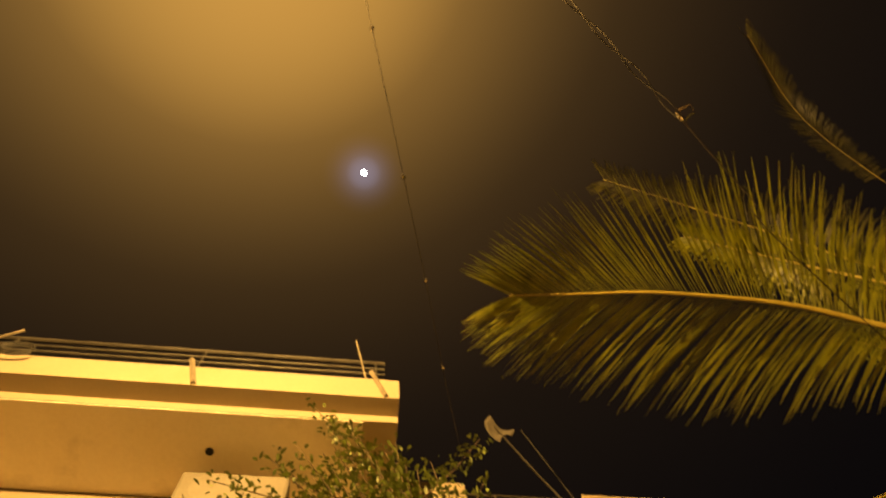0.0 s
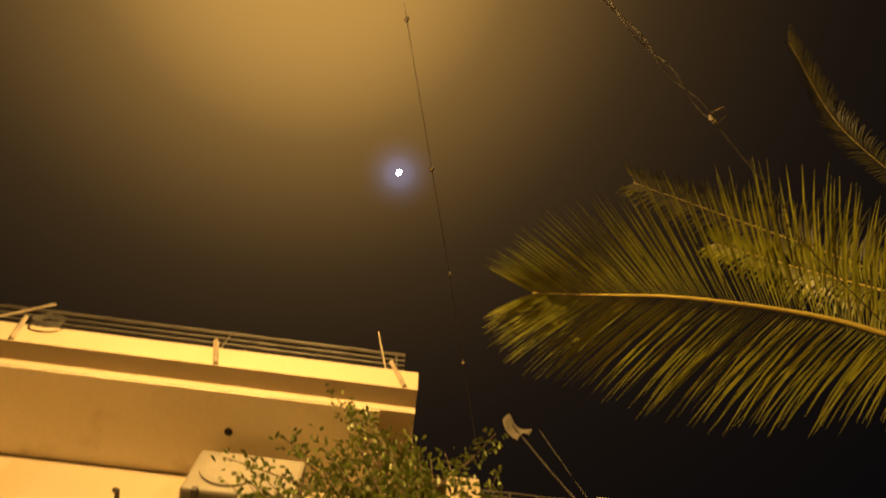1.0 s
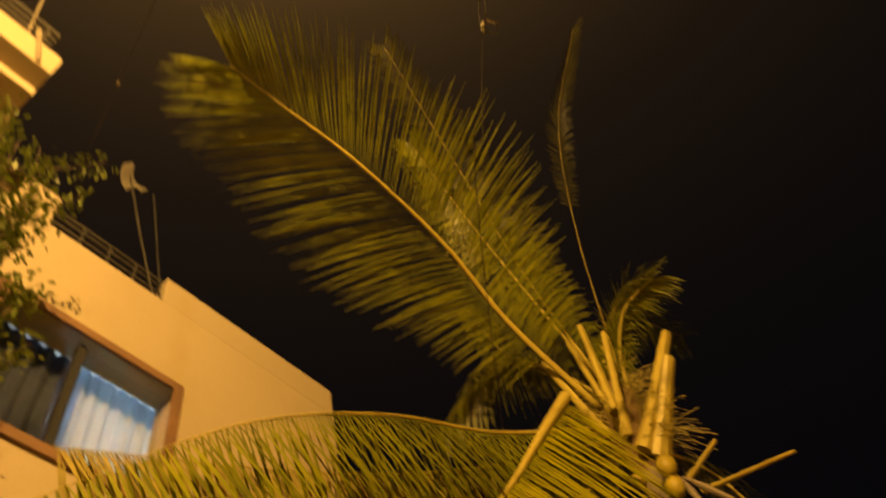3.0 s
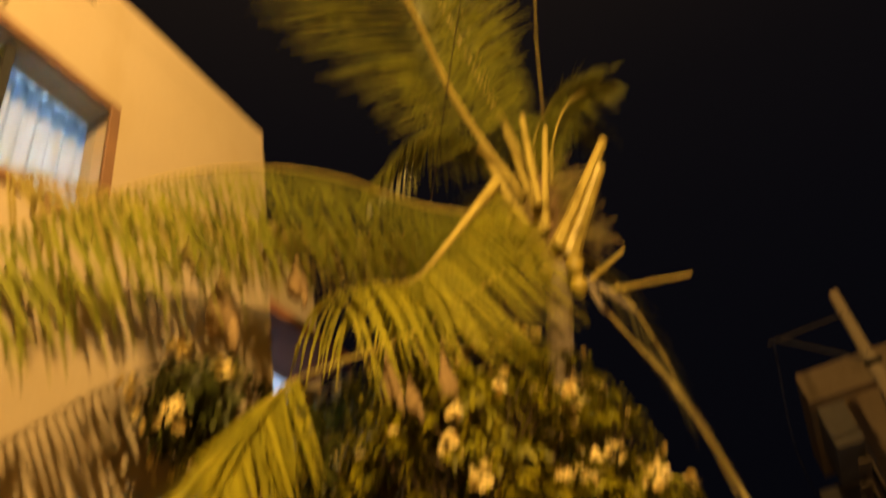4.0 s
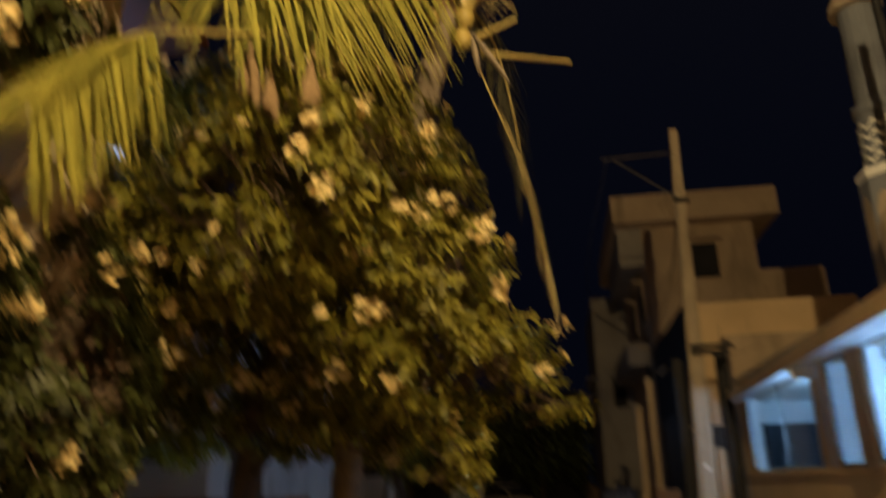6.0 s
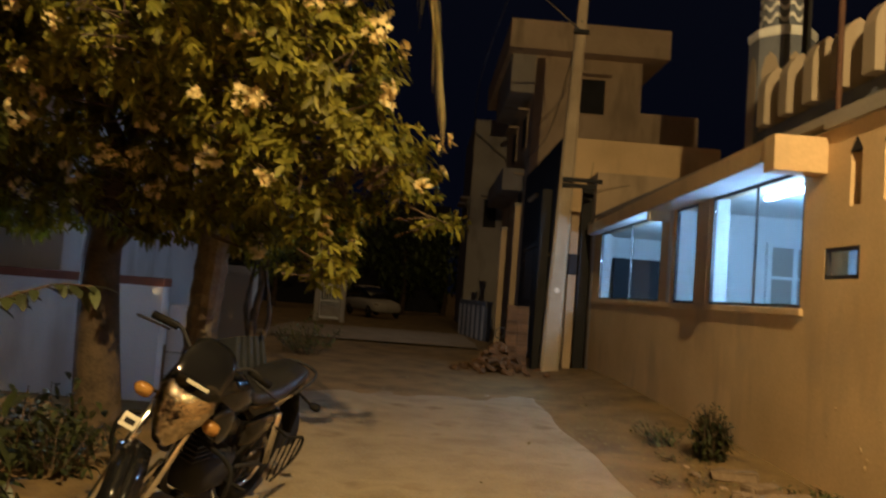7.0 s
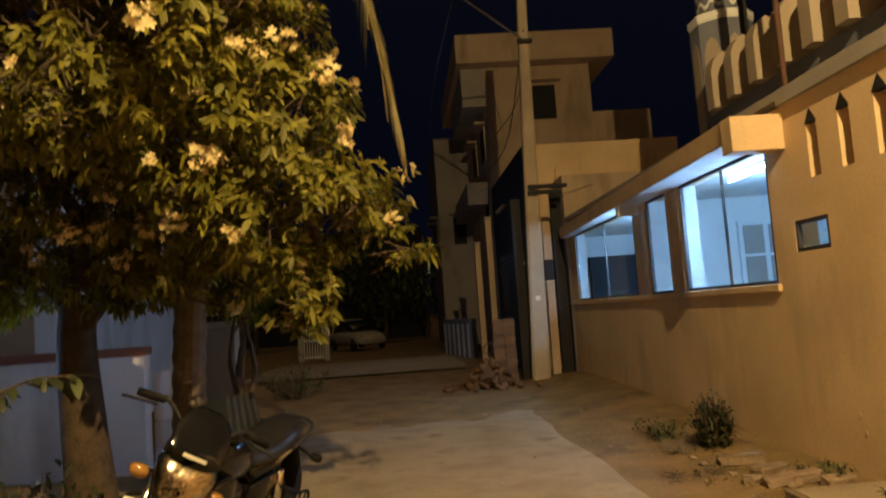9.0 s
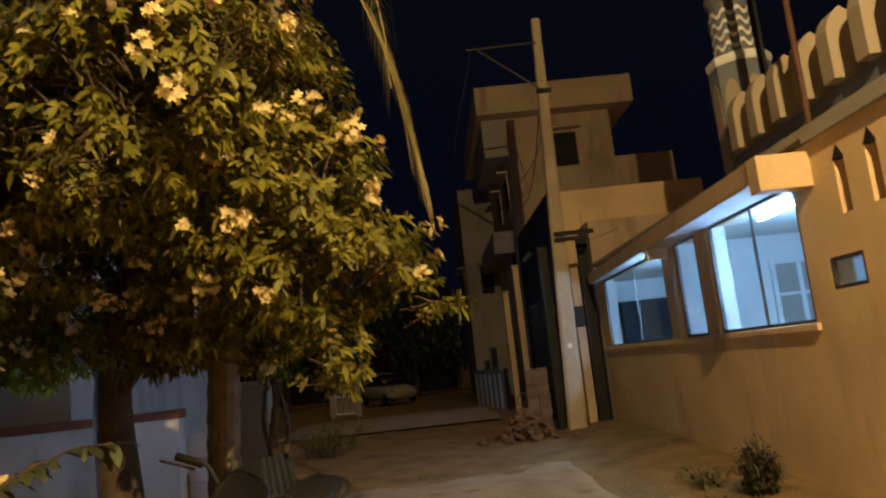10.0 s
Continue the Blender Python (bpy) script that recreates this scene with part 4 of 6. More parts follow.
def coconut_palm():
    rng = random.Random(5)
    root = thing("coconut_palm", (-2.05, 7.25, 0), "tall leaning coconut palm with trimmed frond stubs and green nuts", "palm tree")
    trunk = bezier([(-2.05, 7.25, -0.1), (-2.0, 7.15, 1.2), (-1.75, 6.8, 2.8), (-1.2, 6.3, 4.4), (-0.75, 6.02, 5.7)], 56)
    rad = [(0.19 if i < 3 else 0.15 - 0.03 * i / 55) * (1.07 if i % 2 else 0.97) for i in range(56)]
    under(part("trunk", rod(trunk, rad, 14), M_PALMBARK), root)
    bm = bmesh.new()
    lathe(bm, [(0.10, -0.25), (0.19, 0.0), (0.24, 0.3), (0.2, 0.6), (0.1, 0.95)], 14, Matrix.Translation(PALM))
    for v in bm.verts:
        v.co += Vector((rng.uniform(-1, 1), rng.uniform(-1, 1), rng.uniform(-1, 1))) * 0.03
    under(part("crown_heart", bm, M_FIBRE), root)
    F = lambda *a, **k: frond(root, *a, **k)
    # over the lane towards the cream house
    F([(-0.85, 5.85, 6.5), (-1.02, 4.9, 7.25), (-0.95, 3.9, 7.55), (-0.95, 2.7, 7.60), (-1.02, 1.85, 7.55), (-1.04, 1.28, 7.42)], 1.46, rng, bare=0.12, lift=0.22, droop=0.2, stalk=0.036, step=0.027, tip_len=0.36, width=0.021, fwd=1.8)
    F([(-0.7, 5.9, 6.7), (-0.80, 5.6, 8.6), (-0.64, 4.6, 9.8), (-0.27, 2.75, 10.1)], 0.8, rng, bare=0.2, droop=0.5, stalk=0.03, step=0.05, material=M_FROND_DIM)
    F([(-0.5, 5.9, 6.8), (0.0, 5.9, 9.2), (0.7, 5.3, 10.5), (1.6, 4.4, 10.5)], 0.55, rng, bare=0.40, droop=0.45, stalk=0.008, spread=0.45, step=0.05, width=0.016, material=M_FROND_DIM)
    # arching across the house wall
    F([(-0.9, 5.9, 6.3), (-1.60, 5.0, 6.22), (-1.85, 3.7, 5.75), (-1.9, 2.34, 4.76), (-2.05, 1.1, 3.45)], 1.02, rng, base_len=0.95, bare=0.10, droop=0.12, lift=-0.3, stalk=0.03, step=0.05, tip_len=0.5, width=0.028, jitter=0.11, ways=((-0.10, 0.48, -0.85), (0.20, 0.50, -0.70)))
    F([(-0.9, 6.0, 6.2), (-1.9, 4.9, 5.95), (-2.25, 3.3, 5.22), (-2.36, 1.5, 4.4)], 0.62, rng, base_len=0.8, bare=0.30, droop=0.15, stalk=0.022, tip_len=0.7, step=0.034, material=M_FROND_DRY, jitter=0.18, ways=((-0.08, 0.45, -0.85), (0.12, 0.55, -0.65)))
    # broken, drooping towards the viewer
    F([(-1.0, 5.4, 6.45), (-1.2, 5.1, 6.0), (-1.5, 4.78, 5.45), (-1.72, 4.55, 5.1)], 1.15, rng, base_len=0.6, bare=0.05, droop=0.14, lift=0.0, stalk=0.095, tip_len=0.8, step=0.024, width=0.022, material=M_FROND_LIT, ways=((0.5, 0.5, -0.8), (-0.8, 0.1, -0.25)))
    F([(-1.60, 4.65, 5.25), (-1.72, 4.5, 5.1), (-1.90, 4.2, 5.02), (-2.1, 3.9, 4.85)], 0.72, rng, base_len=0.9, bare=0.0, droop=0.9, stalk=0.02, tip_len=0.9, step=0.032, width=0.034, material=M_FROND_LIT, jitter=0.35, ways=((0.45, 0.1, -0.8), (-0.7, -0.3, -0.3)))
    F([(-1.2, 5.6, 5.6), (-1.75, 4.6, 4.7), (-1.93, 3.6, 4.05), (-1.97, 3.05, 3.67), (-2.02, 2.5, 3.05)], 1.0, rng, base_len=0.9, bare=0.66, droop=0.08, stalk=0.028, tip_len=0.95, step=0.036, width=0.026, material=M_FROND_LIT, jitter=0.14, ways=((-0.08, -0.62, -0.66), (0.02, 0.10, -0.58)))
    # down on the lane side
    F([(-0.62, 6.0, 5.7), (-0.45, 5.95, 4.97), (-0.2, 5.95, 4.2), (-0.08, 6.0, 3.6), (0.0, 6.0, 3.2)], 0.38, rng, bare=0.35, droop=1.2, stalk=0.014, tip_len=0.8, spread=0.15, step=0.03, width=0.018, material=M_FROND_DRY)
    F([(-0.6, 6.1, 5.9), (-0.35, 6.5, 5.6), (-0.2, 6.8, 4.8), (-0.18, 6.9, 4.2)], 0.36, rng, bare=0.1, droop=1.3, stalk=0.02, spread=0.5, step=0.04, material=M_FROND_DIM)
    # behind and above
    F([(-0.7, 6.1, 6.6), (-0.55, 6.6, 8.0), (-0.3, 7.4, 9.0), (0.1, 8.6, 9.2)], 0.75, rng, bare=0.05, droop=0.6)
    F([(-0.8, 6.1, 6.6), (-1.3, 6.8, 7.6), (-2.1, 7.8, 8.0), (-3.2, 8.8, 7.4)], 0.8, rng, bare=0.05, droop=0.7)
    F([(-0.7, 6.0, 6.7), (-0.85, 5.6, 8.1), (-0.9, 4.8, 9.2), (-0.8, 3.7, 9.7)], 0.7, rng, bare=0.05, droop=0.5)
    F([(-0.6, 6.1, 6.5), (-0.42, 6.1, 7.2), (-0.1, 6.15, 7.75), (0.35, 6.2, 7.9)], 0.8, rng, bare=0.12, droop=0.45)
    F([(-0.85, 6.1, 6.4), (-1.6, 6.4, 6.9), (-2.5, 6.6, 6.6), (-3.3, 6.7, 5.6)], 0.75, rng, bare=0.05, droop=0.85)
    F([(-0.9, 5.9, 6.4), (-1.5, 5.6, 6.25), (-1.95, 5.3, 5.75), (-2.2, 5.1, 5.2)], 0.7, rng, bare=0.08, droop=0.9)
    F([(-0.75, 5.9, 6.6), (-1.2, 5.7, 7.4), (-1.7, 5.6, 7.7), (-2.3, 5.4, 7.2)], 0.6, rng, bare=0.2, droop=0.9)
    F([(-0.8, 6.0, 6.5), (-1.15, 5.9, 7.3), (-1.55, 5.9, 8.1), (-1.7, 5.6, 9.0)], 0.65, rng, bare=0.08, droop=0.7)
    F([(-0.7, 6.1, 6.6), (-0.6, 6.3, 7.6), (-0.2, 6.7, 8.5), (0.3, 7.0, 8.9)], 0.65, rng, bare=0.08, droop=0.8)
    F([(-0.8, 6.1, 6.3), (-1.3, 6.3, 6.6), (-1.9, 6.4, 6.3), (-2.3, 6.4, 5.5)], 0.7, rng, bare=0.05, droop=0.9)
    # trimmed stubs
    for a, b, r in (((-0.75, 5.85, 6.0), (-0.79, 5.75, 7.42), 0.065), ((-0.68, 5.85, 5.76), (0.11, 5.9, 6.81), 0.105), ((-0.6, 5.95, 5.7), (0.0, 5.8, 6.45), 0.095),
                    ((-0.7, 5.7, 6.2), (-0.55, 5.6, 7.35), 0.07), ((-0.46, 6.0, 5.23), (0.34, 6.0, 4.97 + 0.08), 0.028), ((-0.5, 6.0, 5.4), (-0.12, 6.0, 5.56), 0.03),
                    ((-0.9, 5.8, 6.1), (-1.05, 5.45, 7.1), 0.045), ((-0.72, 5.75, 5.95), (-0.35, 5.45, 6.9), 0.04)):
        a, b = Vector(a), Vector(b)
        under(part("frond_stub", rod([a, a.lerp(b, 0.3), a.lerp(b, 0.98), b], [r * 1.35, r, r * 0.75, r * 0.6], 8, 0.6), M_RACHIS), root)
    for c, r in (((-0.58, 5.82, 5.50), 0.092), ((-0.60, 5.80, 5.27), 0.088), ((-0.88, 5.9, 5.6), 0.07)):
        under(part("coconut", lathe(bmesh.new(), [(0.02, -r * 1.15), (r * 0.6, -r * 0.95), (r, -r * 0.2), (r * 0.92, r * 0.45), (r * 0.5, r), (0.02, r * 1.15)], 14, Matrix.Translation(c)), M_NUT, smooth=True), root)
    for a, b in (((-0.5, 5.8, 5.3), (-0.2, 5.75, 4.75)), ((-0.52, 5.8, 5.3), (-0.46, 5.72, 4.85))):
        a, b = Vector(a), Vector(b)
        under(part("spathe", rod([a, a.lerp(b, 0.35), a.lerp(b, 0.75), b], [0.02, 0.06, 0.05, 0.008], 8, 0.5), M_CLOTH), root)
    soup = Soup()
    for i in range(420):
        a = rng.uniform(0, 6.28)
        b = PALM + Vector((0.2 * math.cos(a), 0.2 * math.sin(a), rng.uniform(-0.1, 0.8)))
        w = (Vector((math.cos(a), math.sin(a), rng.uniform(-0.6, 0.5))) + rand_unit(rng) * 0.5).normalized()
        ln = rng.uniform(0.15, 0.5)
        pts = [b, b + w * ln * 0.5, b + w * ln - Vector((0, 0, 0.3 * ln))]
        soup.strip([p - Vector((0, 0, 0.006)) for p in pts], [p + Vector((0, 0, 0.006)) for p in pts])
    under(soup.mesh("crown_fibre", M_FROND_DRY, kind="stuff"), root)


coconut_palm()


def bird_nests():
    made = None
    for (x, y, z), s in (((-1.95, 4.4, 4.23), 1.0), ((-1.51, 4.4, 4.07), 0.95), ((-2.2, 2.86, 4.22), 1.2), ((-2.2, 2.57, 4.47), 0.55), ((-2.0, 3.35, 4.6), 0.8), ((-1.75, 4.3, 4.0), 0.7)):
        rng = random.Random(int(x * 1000 + z * 77))
        bm = bmesh.new()
        lathe(bm, [(0.010, 0.27), (0.018, 0.20), (0.04, 0.12), (0.075, 0.02), (0.085, -0.07), (0.07, -0.14), (0.035, -0.17)], 14, pose(x, y, z) @ Matrix.Diagonal((s, s, s, 1)))
        sweep(bm, [(x + 0.05 * s, y, z - 0.08 * s), (x + 0.06 * s, y, z - 0.2 * s), (x + 0.06 * s, y, z - 0.27 * s)], [0.035 * s, 0.03 * s, 0.022 * s], 8)
        for v in bm.verts:
            v.co += rand_unit(rng) * 0.007
        tagged(part("bird_nest", bm, M_NEST, smooth=True), "woven brown hanging weaver bird nest on a palm leaf", "nest", "hanging bird nests")


bird_nests()


# ---- flowering tree ----
def limb(ctrl, r0, r1, n=14, seg=9):
    pts = bezier(ctrl, n)
    return rod(pts, [r0 + (r1 - r0) * i / (n - 1) for i in range(n)], seg)


def inside(p, blobs):
    return any(sum(((p[i] - c[i]) / r[i]) ** 2 for i in range(3)) < 1 for c, r in blobs)


def flowering_tree(root, blobs, count, flowers, seed, leaf_len=0.15, material=None):
    """Rosettes of long leaves at the twig ends, and clusters of pale five-petalled flowers."""
    rng = random.Random(seed)
    leaves, petals, twigs = Soup(), Soup(), bmesh.new()
    made = 0
    lo = [min(c[i] - r[i] for c, r in blobs) for i in range(3)]
    hi = [max(c[i] + r[i] for c, r in blobs) for i in range(3)]
    spots = []
    while made < count:
        p = Vector([rng.uniform(lo[i], hi[i]) for i in range(3)])
        if not inside(p, blobs) or noise.noise(p * 2.1) < -0.04:
            continue
        best = min(blobs, key=lambda b: sum(((p[i] - b[0][i]) / b[1][i]) ** 2 for i in range(3)))
        c = Vector(best[0])
        depth = math.sqrt(sum(((p[i] - best[0][i]) / best[1][i]) ** 2 for i in range(3)))
        if rng.random() > 0.25 + 0.75 * depth ** 2:
            continue
        made += 1
        out = (p - c)
        out = (out.normalized() + Vector((0, 0, 0.35)) + rand_unit(rng) * 0.5).normalized()
        t1 = out.cross(Vector((0, 0, 1))).normalized()
        t2 = out.cross(t1)
        n = rng.randint(6, 9)
        for k in range(n):
            a = 2 * math.pi * (k / n) + rng.uniform(-0.3, 0.3)
            way = (t1 * math.cos(a) + t2 * math.sin(a) + out * rng.uniform(0.1, 0.7)).normalized()
            ll = leaf_len * rng.uniform(0.7, 1.2)
            leaf(leaves, p + out * rng.uniform(-0.08, 0.03), way, out, ll, ll * rng.uniform(0.34, 0.46), rng.uniform(0.15, 0.6))
        if rng.random() < 0.3:
            q = p - out * rng.uniform(0.25, 0.5)
            sweep(twigs, [q, p], [0.008, 0.004], 4)
        spots.append((p, out, depth))
    rng.shuffle(spots)
    done = 0
    for p, out, depth in spots:
        if done >= flowers:
            break
        if depth < 0.72:
            continue
        done += 1
        spread = rng.uniform(0.03, 0.08)
        for k in range(rng.randint(4, 16)):
            c = p + out * rng.uniform(0.06, 0.12) + rand_unit(rng) * spread
            ax = (out + rand_unit(rng) * 0.6).normalized()
            u = ax.cross(Vector((0.3, 0.2, 0.9))).normalized()
            v = ax.cross(u)
            for j in range(5):
                a = 2 * math.pi * j / 5
                way = (u * math.cos(a) + v * math.sin(a) + ax * 0.35).normalized()
                leaf(petals, c, way, ax, 0.038, 0.022, 0.05, 0.1)
    under(leaves.mesh("crown", material or M_LEAF, kind="stuff"), root)
    under(petals.mesh("blossom", M_FLOWER, label="clusters of small cream flowers", kind="stuff"), root)
    tagged(under(part("twig_mass", twigs, M_BARK), root), kind="stuff")


def street_tree():
    root = thing("flowering_tree", (-2.97, 7.4, 0), "broad leafy street tree with clusters of cream flowers", "tree")
    under(part("trunk", limb([(-2.97, 7.4, -0.1), (-3.03, 7.35, 0.8), (-3.0, 7.2, 1.7), (-2.7, 6.9, 2.6)], 0.23, 0.13, 20, 12), M_BARK, smooth=True), root)
    for c, r in (([(-3.0, 7.2, 1.6), (-2.3, 6.8, 2.2), (-1.4, 6.3, 2.6), (-0.3, 5.9, 2.5)], 0.08), ([(-2.7, 6.9, 2.5), (-2.4, 6.5, 3.4), (-2.2, 6.2, 4.6)], 0.09),
                 ([(-3.0, 7.2, 1.8), (-3.6, 6.6, 2.6), (-4.3, 5.9, 3.3)], 0.08), ([(-2.75, 6.9, 2.5), (-2.0, 6.0, 3.2), (-1.4, 5.2, 3.7)], 0.07), ([(-2.75, 6.9, 2.5), (-3.2, 6.2, 3.6), (-3.4, 5.4, 4.2)], 0.07)):
        under(part("limb", limb(c, r, 0.02), M_BARK, smooth=True), root)
    blobs = [((-2.25, 6.3, 3.85), (1.75, 1.6, 1.6)), ((-1.2, 5.8, 3.0), (0.95, 1.1, 0.8)), ((-0.8, 5.8, 2.4), (0.85, 0.9, 0.5)), ((-0.12, 5.8, 2.12), (0.45, 0.45, 0.2)),
             ((-3.7, 5.9, 3.5), (1.5, 1.4, 1.2)), ((-2.0, 6.8, 2.35), (1.4, 0.8, 0.65)), ((-0.75, 5.6, 1.72), (0.30, 0.35, 0.30)), ((-1.8, 5.0, 3.6), (1.1, 0.85, 0.8)), ((-3.4, 7.2, 2.3), (1.2, 0.8, 0.55))]
    flowering_tree(root, blobs, 8600, 360, 11, 0.094)


street_tree()


def wall_side_tree():
    root = thing("flowering_shrub", (-2.5, 2.7, 0), "thin flowering shrub with pale blooms beside the house wall", "shrub")
    under(part("trunk", limb([(-2.5, 2.7, -0.05), (-2.45, 2.7, 1.4), (-2.4, 2.85, 2.6), (-2.3, 3.1, 3.4)], 0.05, 0.02), M_BARK, smooth=True), root)
    under(part("limb", limb([(-2.45, 2.7, 1.4), (-2.35, 2.5, 2.0), (-2.3, 2.2, 2.6)], 0.03, 0.012), M_BARK, smooth=True), root)
    blobs = [((-2.3, 3.2, 3.6), (0.36, 0.75, 0.30)), ((-2.28, 2.1, 2.3), (0.35, 0.75, 0.45)), ((-2.35, 2.35, 2.0), (0.35, 0.55, 0.7)), ((-2.3, 1.9, 1.4), (0.4, 0.8, 0.7)), ((-2.35, 3.2, 2.0), (0.4, 0.75, 0.9)), ((-2.35, 3.1, 1.2), (0.4, 0.8, 0.6))]
    flowering_tree(root, blobs, 3300, 70, 23, 0.085, M_SHRUB)


wall_side_tree()


def small_leaf_tree():
    """The fine-leaved tree under the balcony."""
    rng = random.Random(3)
    root = thing("curry_leaf_tree", (-2.15, 0.75, 0), "slender tree with fine light green leaves beside the balcony", "tree")
    trunk = [(-2.15, 0.75, -0.05), (-2.2, 0.7, 1.5), (-2.1, 0.7, 3.0), (-2.0, 0.5, 4.6)]
    under(part("trunk", limb(trunk, 0.06, 0.03, 18), M_BARK, smooth=True), root)
    leaves = Soup()
    tips = []
    for i in range(250):
        b = Vector((-2.05, 0.6, 0)) + Vector((rng.uniform(-0.1, 0.1), rng.uniform(-0.1, 0.1), rng.uniform(3.5, 4.9)))
        a = rng.uniform(0, 6.28)
        r = rng.uniform(0.25, 0.85)
        e = Vector((-1.98 + 0.6 * r * math.cos(a), 0.10 + 1.15 * r * math.sin(a), b.z + rng.uniform(0.2, 1.45) * (1.2 - 0.55 * r)))
        tips.append((b, e))
    tips += [(Vector((-1.95, 0.5, 5.6)), Vector((-1.85, 1.0, 6.35))), (Vector((-1.95, 0.3, 5.8)), Vector((-1.9, -0.3, 6.85))), (Vector((-2.0, 0.2, 5.4)), Vector((-1.95, -0.85, 5.75)))]
    bm = bmesh.new()
    for b, e in tips:
        m = b.lerp(e, 0.5) + rand_unit(rng) * 0.06
        sweep(bm, [b, m, e], [0.012, 0.007, 0.003], 4)
        for k in range(70):
            s = rng.uniform(0.25, 1.0)
            p = (b.lerp(m, s * 2) if s < 0.5 else m.lerp(e, s * 2 - 1)) + rand_unit(rng) * 0.07
            leaf(leaves, p, (rand_unit(rng) + Vector((0, 0, 0.1))).normalized(), Vector((0, 0, 1)), rng.uniform(0.035, 0.065), rng.uniform(0.016, 0.027), 0.2)
    under(part("branchwork", bm, M_BARK), root)
    under(leaves.mesh("crown", M_SMALL_LEAF, kind="stuff"), root)


small_leaf_tree()

# ---- overhead cables ----
def cable(name, pts, r, label, sag=0.0, n=24):
    p = bezier(pts, n)
    p = [q - Vector((0, 0, sag * 4 * (i / (n - 1)) * (1 - i / (n - 1)))) for i, q in enumerate(p)]
    return tagged(part(name, rod(p, r, 5), M_CABLE), label, "cable")


def polyline(knots, n):
    ks = [Vector(k) for k in knots]
    return [a.lerp(b, i / n) for a, b in zip(ks, ks[1:]) for i in range(n)] + [ks[-1]]


def service_wires():
    root = thing("service_cable", (-0.07, 0.3, 7.1), "thin overhead cable with small clips, running to the house parapet", "cable")
    pts = polyline([(4.31, -1.07, 6.66), (1.03, -0.06, 7.05), (-0.063, 0.276, 7.18), (-0.932, 0.544, 7.312), (-1.764, 0.783, 7.467), (-2.76, 1.09, 7.54)], 8)
    under(part("wire", rod(pts, 0.0035, 5), M_CABLE), root)
    for p in ((1.03, -0.06, 7.05), (-0.063, 0.276, 7.18), (-0.932, 0.544, 7.312), (-1.764, 0.783, 7.467)):
        under(part("clip", lathe(bmesh.new(), [(0.008, -0.02), (0.016, -0.012), (0.016, 0.012), (0.008, 0.02)], 8, pose(*p, 0, 90, 15)), M_CHROME), root)
    root = thing("twisted_cable", (0.635, 2.178, 6.577), "pair of twisted overhead wires with a small insulator", "cable")
    line = [Vector((4.06, -2.01, 7.44)).lerp(Vector((0.635, 2.178, 6.577)), i / 120) for i in range(121)]
    for ph in (0, math.pi):
        tw = [q + Vector((0.016 * math.cos(i * 0.4 + ph), 0.013 * math.cos(i * 0.4 + ph), 0.018 * math.sin(i * 0.55 + ph))) for i, q in enumerate(line)]
        under(part("wire", rod(tw, 0.0045, 5), M_CABLE), root)
    under(part("insulator", lathe(bmesh.new(), [(0.012, -0.045), (0.03, -0.03), (0.018, -0.01), (0.032, 0.01), (0.018, 0.03), (0.012, 0.045)], 10, pose(0.635, 2.178, 6.577, 80, 0, 40) @ Matrix.Diagonal((0.85, 0.85, 0.85, 1))), M_CHROME), root)
    under(part("loop", rod([(0.61, 2.21, 6.58), (0.68, 2.28, 6.57), (0.73, 2.23, 6.56), (0.68, 2.16, 6.57)], 0.005, 5), M_CHROME), root)
    under(part("wire", rod(bezier([(0.635, 2.178, 6.577), (0.37, 2.48, 6.54), (0.11, 2.79, 6.50), (-0.52, 3.52, 6.41), (-4.6, 9.6, 6.0)], 30), 0.005, 5), M_CABLE), root)


service_wires()
cable("pole_wire", [(3.0, 15.4, 8.3), (3.5, 20.0, 7.3), (3.6, 26.0, 7.6)], 0.014, "sagging black wire from the pole to the tall house")
cable("pole_wire", [(2.9, 15.4, 7.4), (3.1, 20.0, 6.1), (3.3, 26.0, 6.4)], 0.014, "sagging black wire from the pole to the tall house")
cable("pole_wire", [(1.45, 15.3, 8.2), (1.2, 22.0, 7.6), (1.9, 34.5, 7.6)], 0.014, "sagging black wire from the pole arm to the far house")
cable("pole_wire", [(3.3, 15.3, 4.4), (3.7, 16.9, 4.1), (4.6, 17.2, 4.3)], 0.006, "short black wire from the pole to the annexe")


# ---- motorcycle ----
def loft(sections, seg=14, power=2.6):
    """A closed skin over rounded sections: (x, y, z, half width, half height, tilt)."""
    bm = bmesh.new()
    rings = []
    for x, y, z, hw, hh, tilt in sections:
        ring = []
        for k in range(seg):
            a = 2 * math.pi * k / seg
            c, s = math.cos(a), math.sin(a)
            u = hw * math.copysign(abs(c) ** (2 / power), c)
            v = hh * math.copysign(abs(s) ** (2 / power), s)
            ring.append(bm.verts.new((x - math.sin(tilt) * v, y + u, z + math.cos(tilt) * v)))
        rings.append(ring)
    for a, b in zip(rings, rings[1:]):
        for k in range(seg):
            bm.faces.new((a[k], a[(k + 1) % seg], b[(k + 1) % seg], b[k]))
    bm.faces.new(rings[0][::-1])
    bm.faces.new(rings[-1])
    return bm


